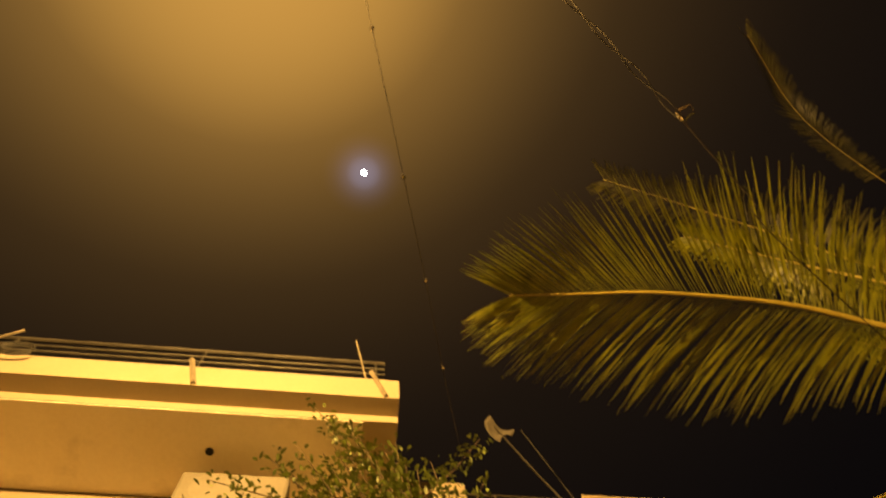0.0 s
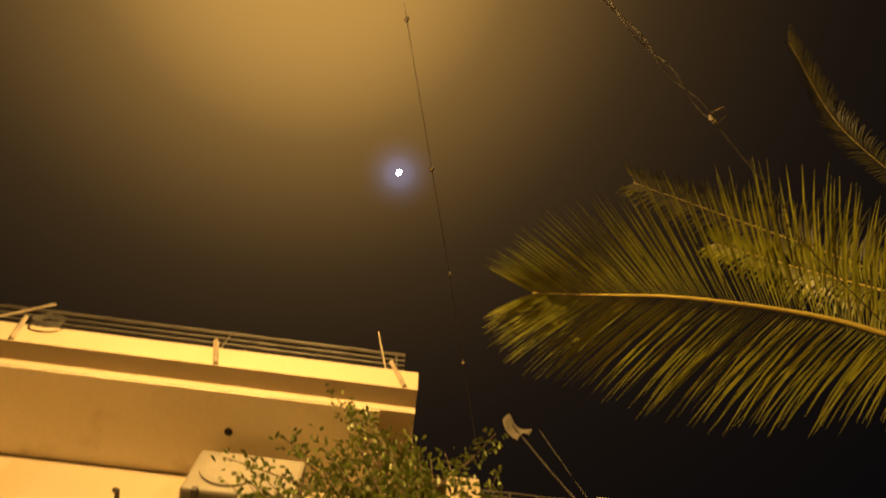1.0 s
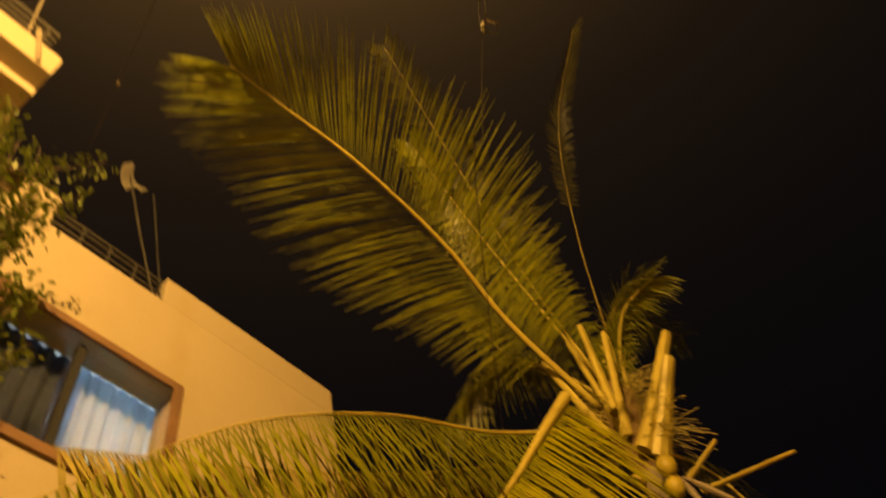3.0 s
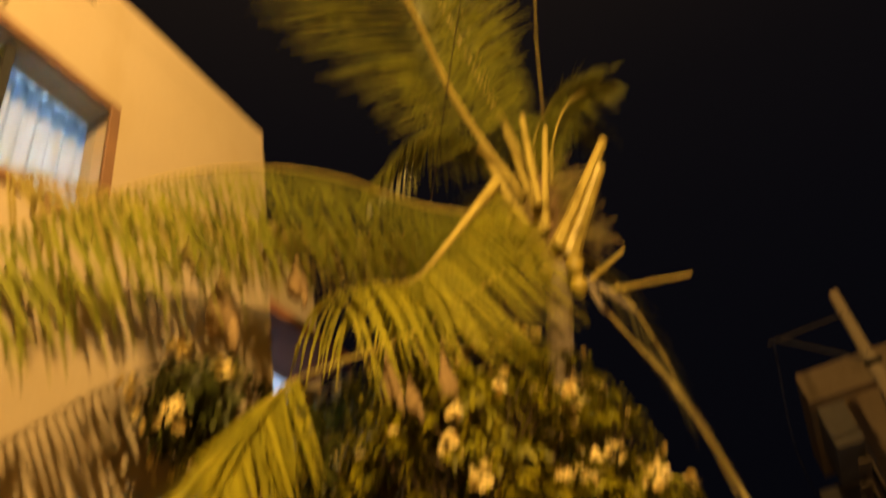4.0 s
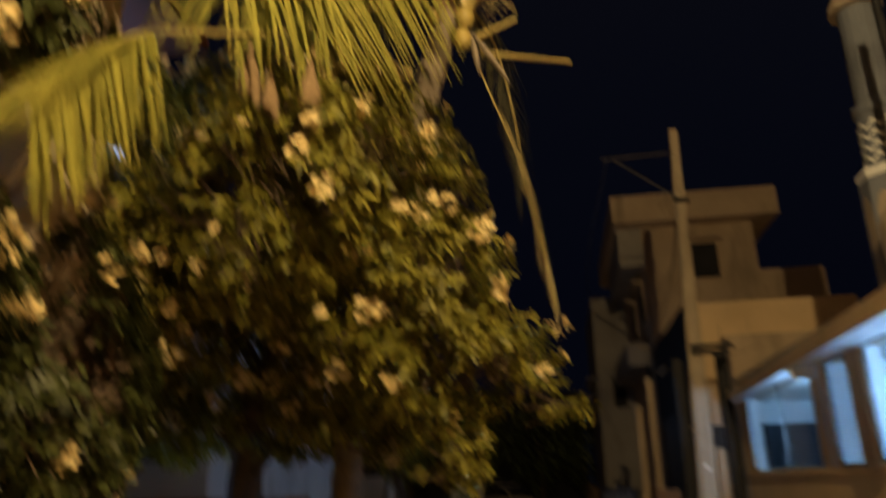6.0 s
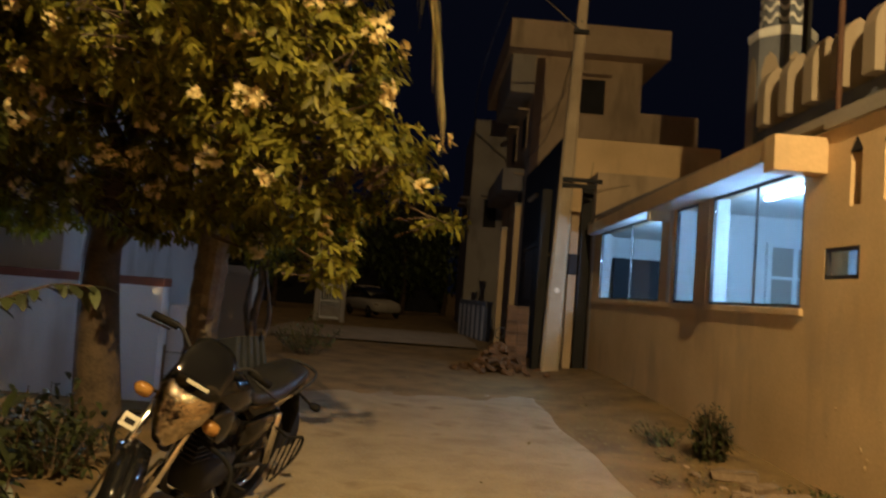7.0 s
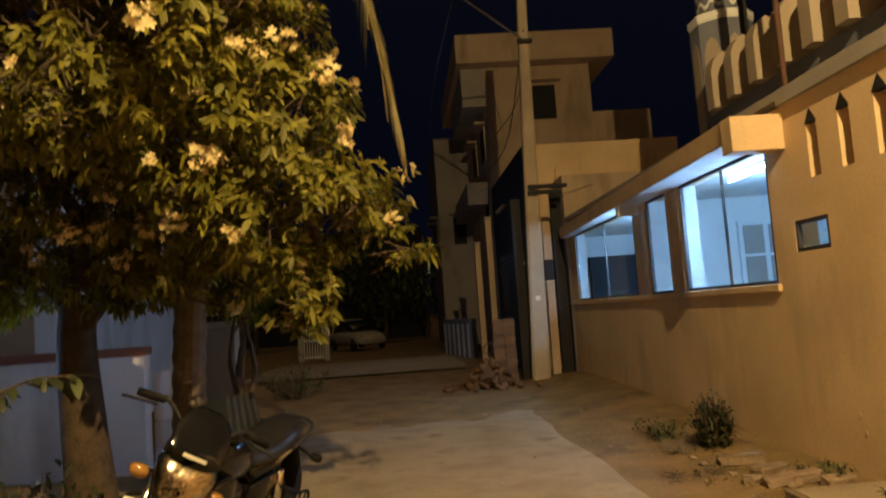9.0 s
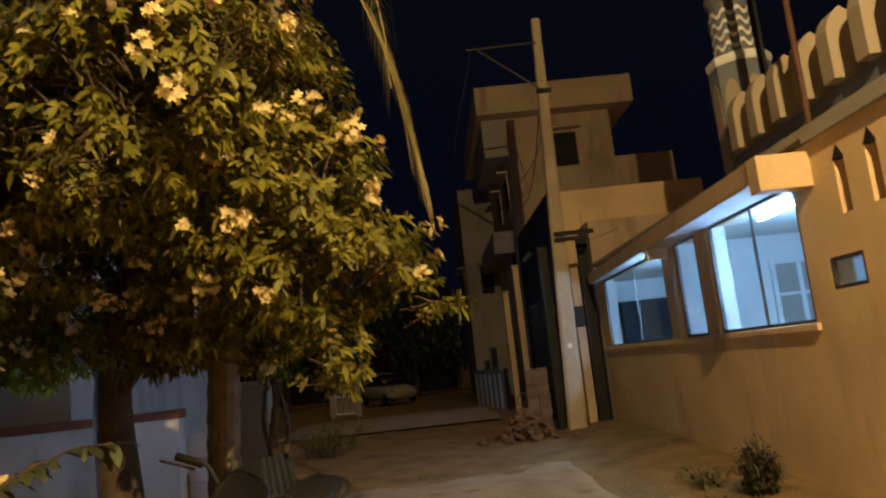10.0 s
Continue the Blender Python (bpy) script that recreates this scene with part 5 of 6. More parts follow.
def torus(R, r, seg=36, side=10, m=None, squash=1.0):
    bm = bmesh.new()
    rings = []
    for i in range(seg):
        a = 2 * math.pi * i / seg
        rings.append([bm.verts.new(((R + r * math.cos(b)) * math.cos(a), r * squash * math.sin(b), (R + r * math.cos(b)) * math.sin(a))) for b in [2 * math.pi * k / side for k in range(side)]])
    for i in range(seg):
        a, b = rings[i], rings[(i + 1) % seg]
        for k in range(side):
            bm.faces.new((a[k], a[(k + 1) % side], b[(k + 1) % side], b[k]))
    if m is not None:
        bmesh.ops.transform(bm, matrix=m, verts=bm.verts)
    return bm


STEER = 32


def motorcycle(place, yaw, lean):
    root = thing("motorcycle", (0, 0, 0), "parked black commuter motorcycle leaning on its side stand", "motorcycle")

    def P(nm, bm, m, label="", parent=None, smooth=True):
        ob = part(nm, bm, m, parent or root, label, smooth)
        return ob

    steer = pose(0.42, 0, 0.9) @ pose(0, 0, 0, 0, -24, 0) @ pose(0, 0, 0, 0, 0, STEER)
    S = lambda x, y, z: steer @ Vector((x, y, z))
    T = steer @ pose(0, 0, 0, 0, 24, 0) @ pose(-0.42, 0, -0.9)

    def wheel(nm, m, rad, wid):
        w = P(nm, torus(rad - wid, wid, 40, 12, m), M_RUBBER, "black rubber tyre")
        P("rim", torus(rad - 2 * wid, 0.018, 36, 8, m, 1.6), M_CHROME, parent=w)
        P("hub", lathe(bmesh.new(), [(0.03, -0.06), (0.06, -0.05), (0.06, 0.05), (0.03, 0.06)], 16, m @ pose(0, 0, 0, 90, 0, 0)), M_STEEL, parent=w)
        for k in range(6):
            a = k * math.pi / 3
            r1 = rad - 2 * wid
            P("spoke", rod([m @ Vector((0.05 * math.cos(a), 0, 0.05 * math.sin(a))), m @ Vector((r1 * math.cos(a), 0, r1 * math.sin(a)))], 0.014, 6), M_STEEL, parent=w)
        return w

    axle = S(0.03, 0, -0.66)
    hub_at = Matrix.Translation((axle.x, axle.y, 0.30)) @ pose(0, 0, 0, 0, 0, STEER)
    wheel("front_wheel", hub_at, 0.30, 0.045)
    wheel("rear_wheel", pose(-0.64, 0, 0.30), 0.30, 0.055)
    for sy in (-1, 1):
        P("fork_leg", rod([S(0.03, 0.09 * sy, -0.66), S(0, 0.10 * sy, -0.35), S(0, 0.10 * sy, 0.0)], [0.026, 0.024, 0.02], 10), M_CHROME)
    # front mudguard
    soup = Soup()
    le, ri = [], []
    for i in range(15):
        a = math.radians(35 + i * 9)
        c = Vector((0.335 * math.cos(a), 0, 0.335 * math.sin(a)))
        le.append(hub_at @ (c + Vector((0, 0.075, -0.02))))
        ri.append(hub_at @ (c + Vector((0, -0.075, -0.02))))
    mids = [(p + q) / 2 + (((p + q) / 2) - Vector((axle.x, axle.y, 0.30))).normalized() * 0.03 for p, q in zip(le, ri)]
    soup.strip(le, mids)
    soup.strip(mids, ri)
    mg = soup.mesh("front_mudguard", M_BLACKGLOSS, root)
    mg.modifiers.new("thick", "SOLIDIFY").thickness = 0.006
    # headlamp fairing and visor
    fair = loft([(0.43, 0, 0.88, 0.09, 0.10, 0.2), (0.50, 0.0, 0.90, 0.135, 0.16, 0.25), (0.56, 0.0, 0.885, 0.13, 0.165, 0.3), (0.60, 0.0, 0.86, 0.10, 0.13, 0.35)], 18)
    bmesh.ops.transform(fair, matrix=T, verts=fair.verts)
    fr = P("fairing", fair, M_BLACKGLOSS)
    lamp_bm = loft([(0.575, 0, 0.83, 0.13, 0.155, 0.35), (0.63, 0, 0.82, 0.12, 0.145, 0.35), (0.66, 0, 0.81, 0.07, 0.09, 0.35)], 18, 3.2)
    for v in lamp_bm.verts:
        v.co.y *= min(1.15, max(0.35, 1.0 + (v.co.z - 0.84) * 3.6))
    bmesh.ops.transform(lamp_bm, matrix=T, verts=lamp_bm.verts)
    P("headlamp", lamp_bm, M_LENS, "clear faceted headlamp", fr)
    vis = loft([(0.38, 0, 1.12, 0.07, 0.02, 0.9), (0.44, 0, 1.09, 0.115, 0.06, 0.8), (0.52, 0, 1.03, 0.135, 0.08, 0.7), (0.58, 0, 0.97, 0.12, 0.045, 0.6)], 18)
    bmesh.ops.transform(vis, matrix=T, verts=vis.verts)
    P("visor", vis, M_BLACKGLOSS, parent=fr)
    bar = box_bm(0.606, 0.612, -0.055, 0.055, 0.972, 0.988)
    bmesh.ops.transform(bar, matrix=T @ pose(0, 0, 0), verts=bar.verts)
    P("emblem", bar, M_PLATE, parent=fr, smooth=False)
    # handlebar
    hb = bezier([S(-0.12, 0.32, 0.20), S(-0.06, 0.20, 0.21), S(0.0, 0.08, 0.13), S(0.0, -0.08, 0.13), S(-0.06, -0.20, 0.21), S(-0.12, -0.32, 0.20)], 24)
    h = P("handlebar", rod(hb, 0.011, 8), M_DARK)
    for sy in (-1, 1):
        P("grip", rod([S(-0.08, 0.21 * sy, 0.208), S(-0.12, 0.34 * sy, 0.20)], 0.02, 10), M_RUBBER, parent=h)
        P("lever", rod(bezier([S(-0.03, 0.24 * sy, 0.17), S(0.0, 0.30 * sy, 0.16), S(-0.04, 0.40 * sy, 0.15)], 8), 0.008, 6), M_DARK, parent=h)
        ind = loft([(0, -0.03, 0, 0.015, 0.012, 0), (0.0, 0.0, 0, 0.042, 0.03, 0), (0.03, 0.0, 0, 0.034, 0.024, 0)], 12)
        bmesh.ops.transform(ind, matrix=T @ pose(0.50, 0.18 * sy, 0.80) @ Matrix.Diagonal((1.1, 1.1, 1.1, 1)), verts=ind.verts)
        P("indicator", ind, M_AMBER, "amber turn indicator")
        P("indicator_stem", rod([T @ Vector((0.48, 0.09 * sy, 0.82)), T @ Vector((0.50, 0.19 * sy, 0.80))], 0.009, 6), M_RUBBER)
    # number plate with a plain bar
    pl = box_bm(0.0, 0.006, -0.040, 0.040, -0.034, 0.034, bevel=0.004)
    bmesh.ops.transform(pl, matrix=T @ pose(0.56, -0.15, 0.66, 0, -20, 0), verts=pl.verts)
    plate = P("number_plate", pl, M_PLATE, "small pale number plate", smooth=False)
    br = box_bm(0.007, 0.009, -0.024, 0.024, -0.012, 0.012)
    bmesh.ops.transform(br, matrix=T @ pose(0.56, -0.15, 0.66, 0, -20, 0), verts=br.verts)
    P("bar", br, M_DARK, parent=plate, smooth=False)
    # tank, seat, tail
    P("fuel_tank", loft([(0.36, 0, 0.82, 0.07, 0.07, 0.2), (0.27, 0, 0.86, 0.13, 0.12, 0.1), (0.10, 0, 0.85, 0.145, 0.13, 0.0), (-0.06, 0, 0.80, 0.12, 0.10, -0.1), (-0.16, 0, 0.75, 0.08, 0.05, -0.1)], 18), M_BLACKGLOSS)
    P("tank_shroud", loft([(0.40, 0.15, 0.76, 0.02, 0.05, 0), (0.28, 0.165, 0.74, 0.025, 0.10, 0), (0.10, 0.15, 0.70, 0.02, 0.05, 0)], 12), M_BLACKGLOSS)
    P("tank_shroud", loft([(0.40, -0.15, 0.76, 0.02, 0.05, 0), (0.28, -0.165, 0.74, 0.025, 0.10, 0), (0.10, -0.15, 0.70, 0.02, 0.05, 0)], 12), M_BLACKGLOSS)
    P("seat", loft([(-0.06, 0, 0.80, 0.07, 0.03, 0), (-0.18, 0, 0.79, 0.115, 0.045, 0), (-0.40, 0, 0.80, 0.14, 0.05, -0.1), (-0.58, 0, 0.85, 0.13, 0.05, -0.1), (-0.76, 0, 0.88, 0.10, 0.045, -0.1), (-0.82, 0, 0.88, 0.05, 0.02, 0)], 16, 3.0), M_SEAT, "black vinyl seat")
    cow = P("tail_cowl", loft([(-0.20, 0, 0.70, 0.10, 0.07, 0), (-0.45, 0, 0.74, 0.125, 0.06, 0), (-0.72, 0, 0.81, 0.10, 0.05, 0), (-0.88, 0, 0.85, 0.06, 0.03, 0)], 16), M_BLACKGLOSS)
    for sy in (-1, 1):
        P("stripe", loft([(-0.35, 0.128 * sy, 0.755, 0.004, 0.008, 0), (-0.55, 0.128 * sy, 0.785, 0.004, 0.016, 0), (-0.75, 0.105 * sy, 0.83, 0.004, 0.01, 0)], 8), M_CHROME, "silver stripe", cow)
        P("indicator", loft([(-0.80, 0.20 * sy, 0.70, 0.02, 0.012, 0), (-0.83, 0.20 * sy, 0.70, 0.04, 0.028, 0), (-0.86, 0.20 * sy, 0.70, 0.03, 0.02, 0)], 12), M_RUBBER, "dark rear turn indicator")
        P("indicator_stem", rod([(-0.82, 0.06 * sy, 0.74), (-0.83, 0.17 * sy, 0.70)], 0.009, 6), M_RUBBER)
    P("tail_lamp", loft([(-0.86, 0, 0.82, 0.07, 0.03, 0), (-0.91, 0, 0.81, 0.05, 0.02, 0)], 12), M_BRICKRED)
    P("rear_mudguard", loft([(-0.82, 0, 0.74, 0.07, 0.02, 0.3), (-0.95, 0, 0.60, 0.07, 0.02, 0.9), (-1.0, 0, 0.42, 0.06, 0.015, 1.3)], 12), M_RUBBER)
    P("grab_rail", rod(bezier([(-0.55, 0.14, 0.80), (-0.75, 0.14, 0.86), (-0.90, 0.08, 0.89), (-0.90, -0.08, 0.89), (-0.75, -0.14, 0.86), (-0.55, -0.14, 0.80)], 20), 0.011, 8), M_DARK)
    # engine and frame
    P("crankcase", loft([(0.22, 0, 0.40, 0.09, 0.08, 0), (0.10, 0, 0.38, 0.13, 0.12, 0), (-0.12, 0, 0.38, 0.13, 0.12, 0), (-0.24, 0, 0.38, 0.08, 0.08, 0)], 16, 3.2), M_DARK)
    for k in range(6):
        P("cooling_fin", box_bm(0.10, 0.27, -0.09, 0.09, 0.49 + 0.028 * k, 0.502 + 0.028 * k, bevel=0.003), M_DARK, smooth=False)
    P("frame_tube", rod(bezier([S(0, 0, -0.05), (0.34, 0, 0.62), (0.30, 0, 0.36), (0.1, 0, 0.25), (-0.25, 0, 0.27), (-0.35, 0, 0.5), (-0.15, 0, 0.72)], 30), 0.018, 8), M_DARK)
    for sy in (-1, 1):
        P("swing_arm", rod([(-0.26, 0.08 * sy, 0.36), (-0.64, 0.09 * sy, 0.30)], 0.018, 8), M_DARK)
        P("shock_absorber", rod([(-0.58, 0.12 * sy, 0.34), (-0.47, 0.12 * sy, 0.68)], 0.03, 10), M_CHROME)
        P("foot_peg", rod([(-0.12, 0.10 * sy, 0.33), (-0.12, 0.26 * sy, 0.33)], 0.013, 8), M_RUBBER)
        P("side_cover", loft([(-0.10, 0.115 * sy, 0.60, 0.015, 0.07, 0), (-0.28, 0.125 * sy, 0.60, 0.018, 0.08, 0), (-0.42, 0.12 * sy, 0.64, 0.012, 0.04, 0)], 12), M_BLACKGLOSS)
    P("exhaust", rod(bezier([(0.24, -0.08, 0.42), (0.26, -0.14, 0.26), (0.0, -0.17, 0.22), (-0.4, -0.18, 0.28), (-0.85, -0.18, 0.36)], 24), [0.02] * 12 + [0.045] * 12, 12), M_CHROME)
    P("leg_guard", rod(bezier([(0.24, 0.02, 0.62), (0.32, 0.30, 0.60), (0.34, 0.34, 0.45), (0.28, 0.28, 0.32), (0.2, 0.02, 0.28)], 20), 0.013, 8), M_RUBBER)
    P("leg_guard", rod(bezier([(0.24, -0.02, 0.62), (0.32, -0.30, 0.60), (0.34, -0.34, 0.45), (0.28, -0.28, 0.32), (0.2, -0.02, 0.28)], 20), 0.013, 8), M_RUBBER)
    P("sari_guard", rod(bezier([(-0.40, 0.18, 0.62), (-0.55, 0.22, 0.55), (-0.80, 0.22, 0.50), (-0.85, 0.20, 0.34), (-0.6, 0.20, 0.24)], 16), 0.009, 6), M_RUBBER)
    for k in range(4):
        P("guard_bar", rod([(-0.50 - 0.09 * k, 0.215, 0.56 - 0.02 * k), (-0.52 - 0.08 * k, 0.205, 0.27 + 0.015 * k)], 0.006, 6), M_RUBBER)
    P("side_stand", rod([(-0.05, 0.08, 0.30), (-0.08, 0.26, 0.075)], 0.012, 8), M_STEEL)
    root.matrix_world = Matrix.Translation(place) @ pose(0, 0, 0, 0, 0, yaw) @ pose(0, 0, 0, -lean, 0, 0) @ Matrix.Diagonal((1.06, 1.06, 1.06, 1))
    return root


motorcycle((-1.34, 4.57, 0.04), -105.0, 20)

# ---- neighbour's side of the lane ----
def compound_wall():
    root = thing("compound_wall", (-5, 9.4, 0), "white-washed low compound wall with a red-brown coping", "wall", kind="structure")
    under(part("wall_panel", box_bm(-11.0, -3.0, 8.9, 9.1, -0.2, 1.32), M_WHITE), root)
    under(part("coping", box_bm(-11.0, -2.98, 8.86, 9.14, 1.322, 1.42, bevel=0.01), M_BRICKRED), root)
    for k in range(4):
        under(part("step_block", box_bm(-2.98, -2.5, 9.12, 9.4, 0.0 + 0.28 * k, 0.27 + 0.28 * k, bevel=0.012), M_WHITE), root)
    root = thing("gate_pillar", (-2.7, 11.2, 0), "plastered gate pillar with a square cap", "pillar")
    under(part("shaft", box_bm(-2.90, -2.44, 11.0, 11.4, -0.1, 1.55, bevel=0.015), M_CREAM), root)
    under(part("cap", box_bm(-2.95, -2.39, 10.95, 11.45, 1.552, 1.66, bevel=0.02), M_CREAM), root)
    under(part("pipe", rod([(-2.98, 10.9, 0.0), (-2.98, 10.9, 2.4)], 0.04, 10), M_STEEL), root)


compound_wall()
plain_block("neighbour_house", -12.0, -5.2, 11.0, 19.0, 6.2, M_WHITE, "pale two-storey neighbour house behind the compound wall",
            windows=[("front", -7.2, -5.9, 1.9, 3.1), ("front", -9.6, -8.3, 1.9, 3.1)])


def covered_heap():
    bm = loft([(0.0, 0, 0.25, 0.25, 0.30, 0), (0.35, 0.05, 0.40, 0.34, 0.42, 0), (0.75, 0, 0.36, 0.30, 0.38, 0), (1.1, 0, 0.2, 0.2, 0.22, 0)], 22)
    for v in bm.verts:
        v.co += Vector((0, 0, 0.06 * noise.noise(v.co * 6)))
    bmesh.ops.transform(bm, matrix=pose(-1.75, 6.2, 0.02, 0, 0, 60), verts=bm.verts)
    tagged(part("tarpaulin", bm, M_TARP, smooth=True), "dark folded tarpaulin heap beside the tree", "tarpaulin")
    for k in range(5):
        bm = box_bm(-0.02, 0.02, -0.16, 0.16, 0.0, 0.62, bevel=0.006)
        bmesh.ops.transform(bm, matrix=pose(-1.45 + 0.05 * k, 5.9 + 0.06 * k, 0.42, -14 - 2 * k, 10, 60), verts=bm.verts)
        tagged(part("folded_sheet", bm, M_TARP), "dark grey folded sheet stacked on the heap", "sheet", "stacked folded sheets")


covered_heap()


def far_gate():
    root = thing("white_gate", (-3.64, 30.0, 0), "white painted steel bar gate at the lane's end", "gate")
    for z in (0.14, 0.80, 1.42):
        under(part("gate_rail", box_bm(-4.02, -3.26, 30.0, 30.05, z, z + 0.05), M_WHITE), root)
    for k in range(8):
        x = -4.02 + k * 0.1037
        under(part("gate_bar", box_bm(x, x + 0.03, 30.01, 30.04, 0.08, 1.5), M_WHITE), root)
    for x in (-4.24, -3.22):
        tagged(part("gate_post", box_bm(x, x + 0.2, 29.95, 30.15, -0.05, 1.7, bevel=0.02), M_GREY), "plastered gate post beside the white gate", "post")


far_gate()


def far_car(x, y, yaw):
    root = thing("car", (0, 0, 0), "pale grey parked hatchback car in the dark far lane", "car")
    P = lambda nm, bm, m, label="", parent=None: part(nm, bm, m, parent or root, label, True)
    P("body", loft([(-1.85, 0, 0.60, 0.70, 0.22, 0), (-1.7, 0, 0.58, 0.80, 0.30, 0), (-0.6, 0, 0.60, 0.83, 0.33, 0), (0.8, 0, 0.58, 0.82, 0.32, 0), (1.6, 0, 0.52, 0.78, 0.26, 0), (1.85, 0, 0.48, 0.66, 0.18, 0)], 20, 4), M_GREY)
    P("cabin", loft([(-1.6, 0, 1.0, 0.60, 0.15, 0), (-1.2, 0, 1.18, 0.66, 0.25, 0), (0.1, 0, 1.2, 0.66, 0.26, 0), (0.9, 0, 0.95, 0.62, 0.08, 0)], 18, 4), M_BLACKGLOSS)
    P("roof", loft([(-1.3, 0, 1.42, 0.56, 0.03, 0), (-0.6, 0, 1.46, 0.60, 0.035, 0), (0.0, 0, 1.43, 0.56, 0.03, 0)], 16, 4), M_GREY)
    for sx in (-1.15, 1.2):
        for sy in (-0.74, 0.74):
            w = P("wheel", torus(0.22, 0.075, 24, 8, pose(sx, sy, 0.295), 1.2), M_RUBBER)
            P("rim", lathe(bmesh.new(), [(0.16, -0.03), (0.16, 0.03)], 16, pose(sx, sy, 0.295, 90, 0, 0)), M_CHROME, parent=w)
    for sy in (-0.55, 0.55):
        P("headlight", loft([(1.74, sy, 0.62, 0.14, 0.07, 0), (1.84, sy, 0.60, 0.11, 0.05, 0)], 10), M_LENS)
    root.matrix_world = pose(x, y, 0.05, 0, 0, yaw)


far_car(-2.4, 37.5, -62)


def dark_treeline():
    """Unlit trees that close the far end of the lane."""
    rng = random.Random(8)
    for i, (x, y, h) in enumerate(((-1.2, 45, 6.5), (-5.2, 47, 7.5), (1.4, 48, 6.0), (-8.5, 43, 7.0), (-11.5, 38, 6.5))):
        root = thing("far_tree", (x, y, 0), "dark unlit leafy tree at the lane's end", "tree", "trees at the lane's end")
        under(part("trunk", limb([(x, y, -0.1), (x + 0.1, y, 1.2), (x, y, h * 0.6)], 0.2, 0.08), M_BARK, smooth=True), root)
        soup = Soup()
        for k in range(1100):
            d = rand_unit(rng)
            p = Vector((x + d.x * 2.3 * rng.uniform(0.4, 1), y + d.y * 1.8 * rng.uniform(0.4, 1), h * 0.58 + d.z * h * 0.42 * rng.uniform(0.5, 1)))
            leaf(soup, p, rand_unit(rng), Vector((0, 0, 1)), rng.uniform(0.3, 0.5), rng.uniform(0.14, 0.22), 0.3)
        under(soup.mesh("crown", M_SMALL_LEAF, kind="stuff"), root)


dark_treeline()
# Backdrop added to close the lane, its dark colour standing for missing light.
tagged(part("wall_backdrop", box_bm(-16, 1.6, 52, 52.3, -0.2, 7.5), M_DARK), "added backdrop wall, coloured dark for the unlit lane's end", "wall", kind="structure")


def lane_shrub(name, place, h, w, count, seed, label, leaf_len=0.09, material=None, category="shrub"):
    rng = random.Random(seed)
    x, y, z = place
    root = thing(name, place, label, category)
    soup = Soup()
    bm = bmesh.new()
    for k in range(max(5, count // 14)):
        a = rng.uniform(0, 6.28)
        r = w * math.sqrt(rng.random())
        e = Vector((x + r * math.cos(a), y + r * math.sin(a), z + h * rng.uniform(0.45, 1.0) * (1.1 - 0.5 * r / w)))
        b = Vector((x + 0.3 * r * math.cos(a), y + 0.3 * r * math.sin(a), z - 0.02))
        sweep(bm, [b, b.lerp(e, 0.5) + rand_unit(rng) * 0.02, e], [0.008, 0.006, 0.003], 4)
        for j in range(14):
            s = rng.uniform(0.3, 1.0)
            p = b.lerp(e, s) + rand_unit(rng) * 0.05
            leaf(soup, p, (rand_unit(rng) + Vector((0, 0, 0.2))).normalized(), Vector((0, 0, 1)), leaf_len * rng.uniform(0.6, 1.2), leaf_len * rng.uniform(0.3, 0.5), 0.3)
    under(part("stem", bm, M_BARK), root)
    under(soup.mesh("foliage", material or M_WEED, kind="stuff"), root)


lane_shrub("wall_shrub", (2.99, 7.66, 0.03), 0.64, 0.2, 1700, 4, "dense dark green shrub against the hall wall", 0.06, M_LEAF_DARK)
lane_shrub("dry_weed", (2.75, 8.4, 0.05), 0.25, 0.35, 260, 5, "straggly dry weeds beside the hall wall", 0.06, category="weed")
lane_shrub("dry_weed", (3.25, 6.2, 0.02), 0.2, 0.22, 160, 6, "straggly dry weeds beside the hall wall", 0.06, category="weed")
lane_shrub("creeping_weed", (3.25, 5.0, 0.065), 0.14, 0.30, 420, 7, "creeping dark broad-leaved weed on the drain slab", 0.10, M_LEAF_DARK, "weed")
lane_shrub("creeping_weed", (3.28, 4.4, 0.065), 0.17, 0.30, 420, 12, "creeping dark broad-leaved weed on the drain slab", 0.10, M_LEAF_DARK, "weed")
lane_shrub("roadside_plant", (-2.6, 5.75, 0.02), 0.42, 0.5, 380, 8, "dark leafy roadside plant beside the motorcycle", 0.09, M_LEAF_DARK, "plant")
lane_shrub("roadside_plant", (-2.9, 6.3, 0.02), 0.6, 0.6, 420, 9, "dark leafy roadside plant under the street tree", 0.12, M_LEAF_DARK, "plant")
lane_shrub("roadside_plant", (-1.95, 3.75, 0.02), 1.4, 0.28, 150, 10, "tall dark broad-leaved plant beside the lane", 0.17, M_LEAF_DARK, "plant")


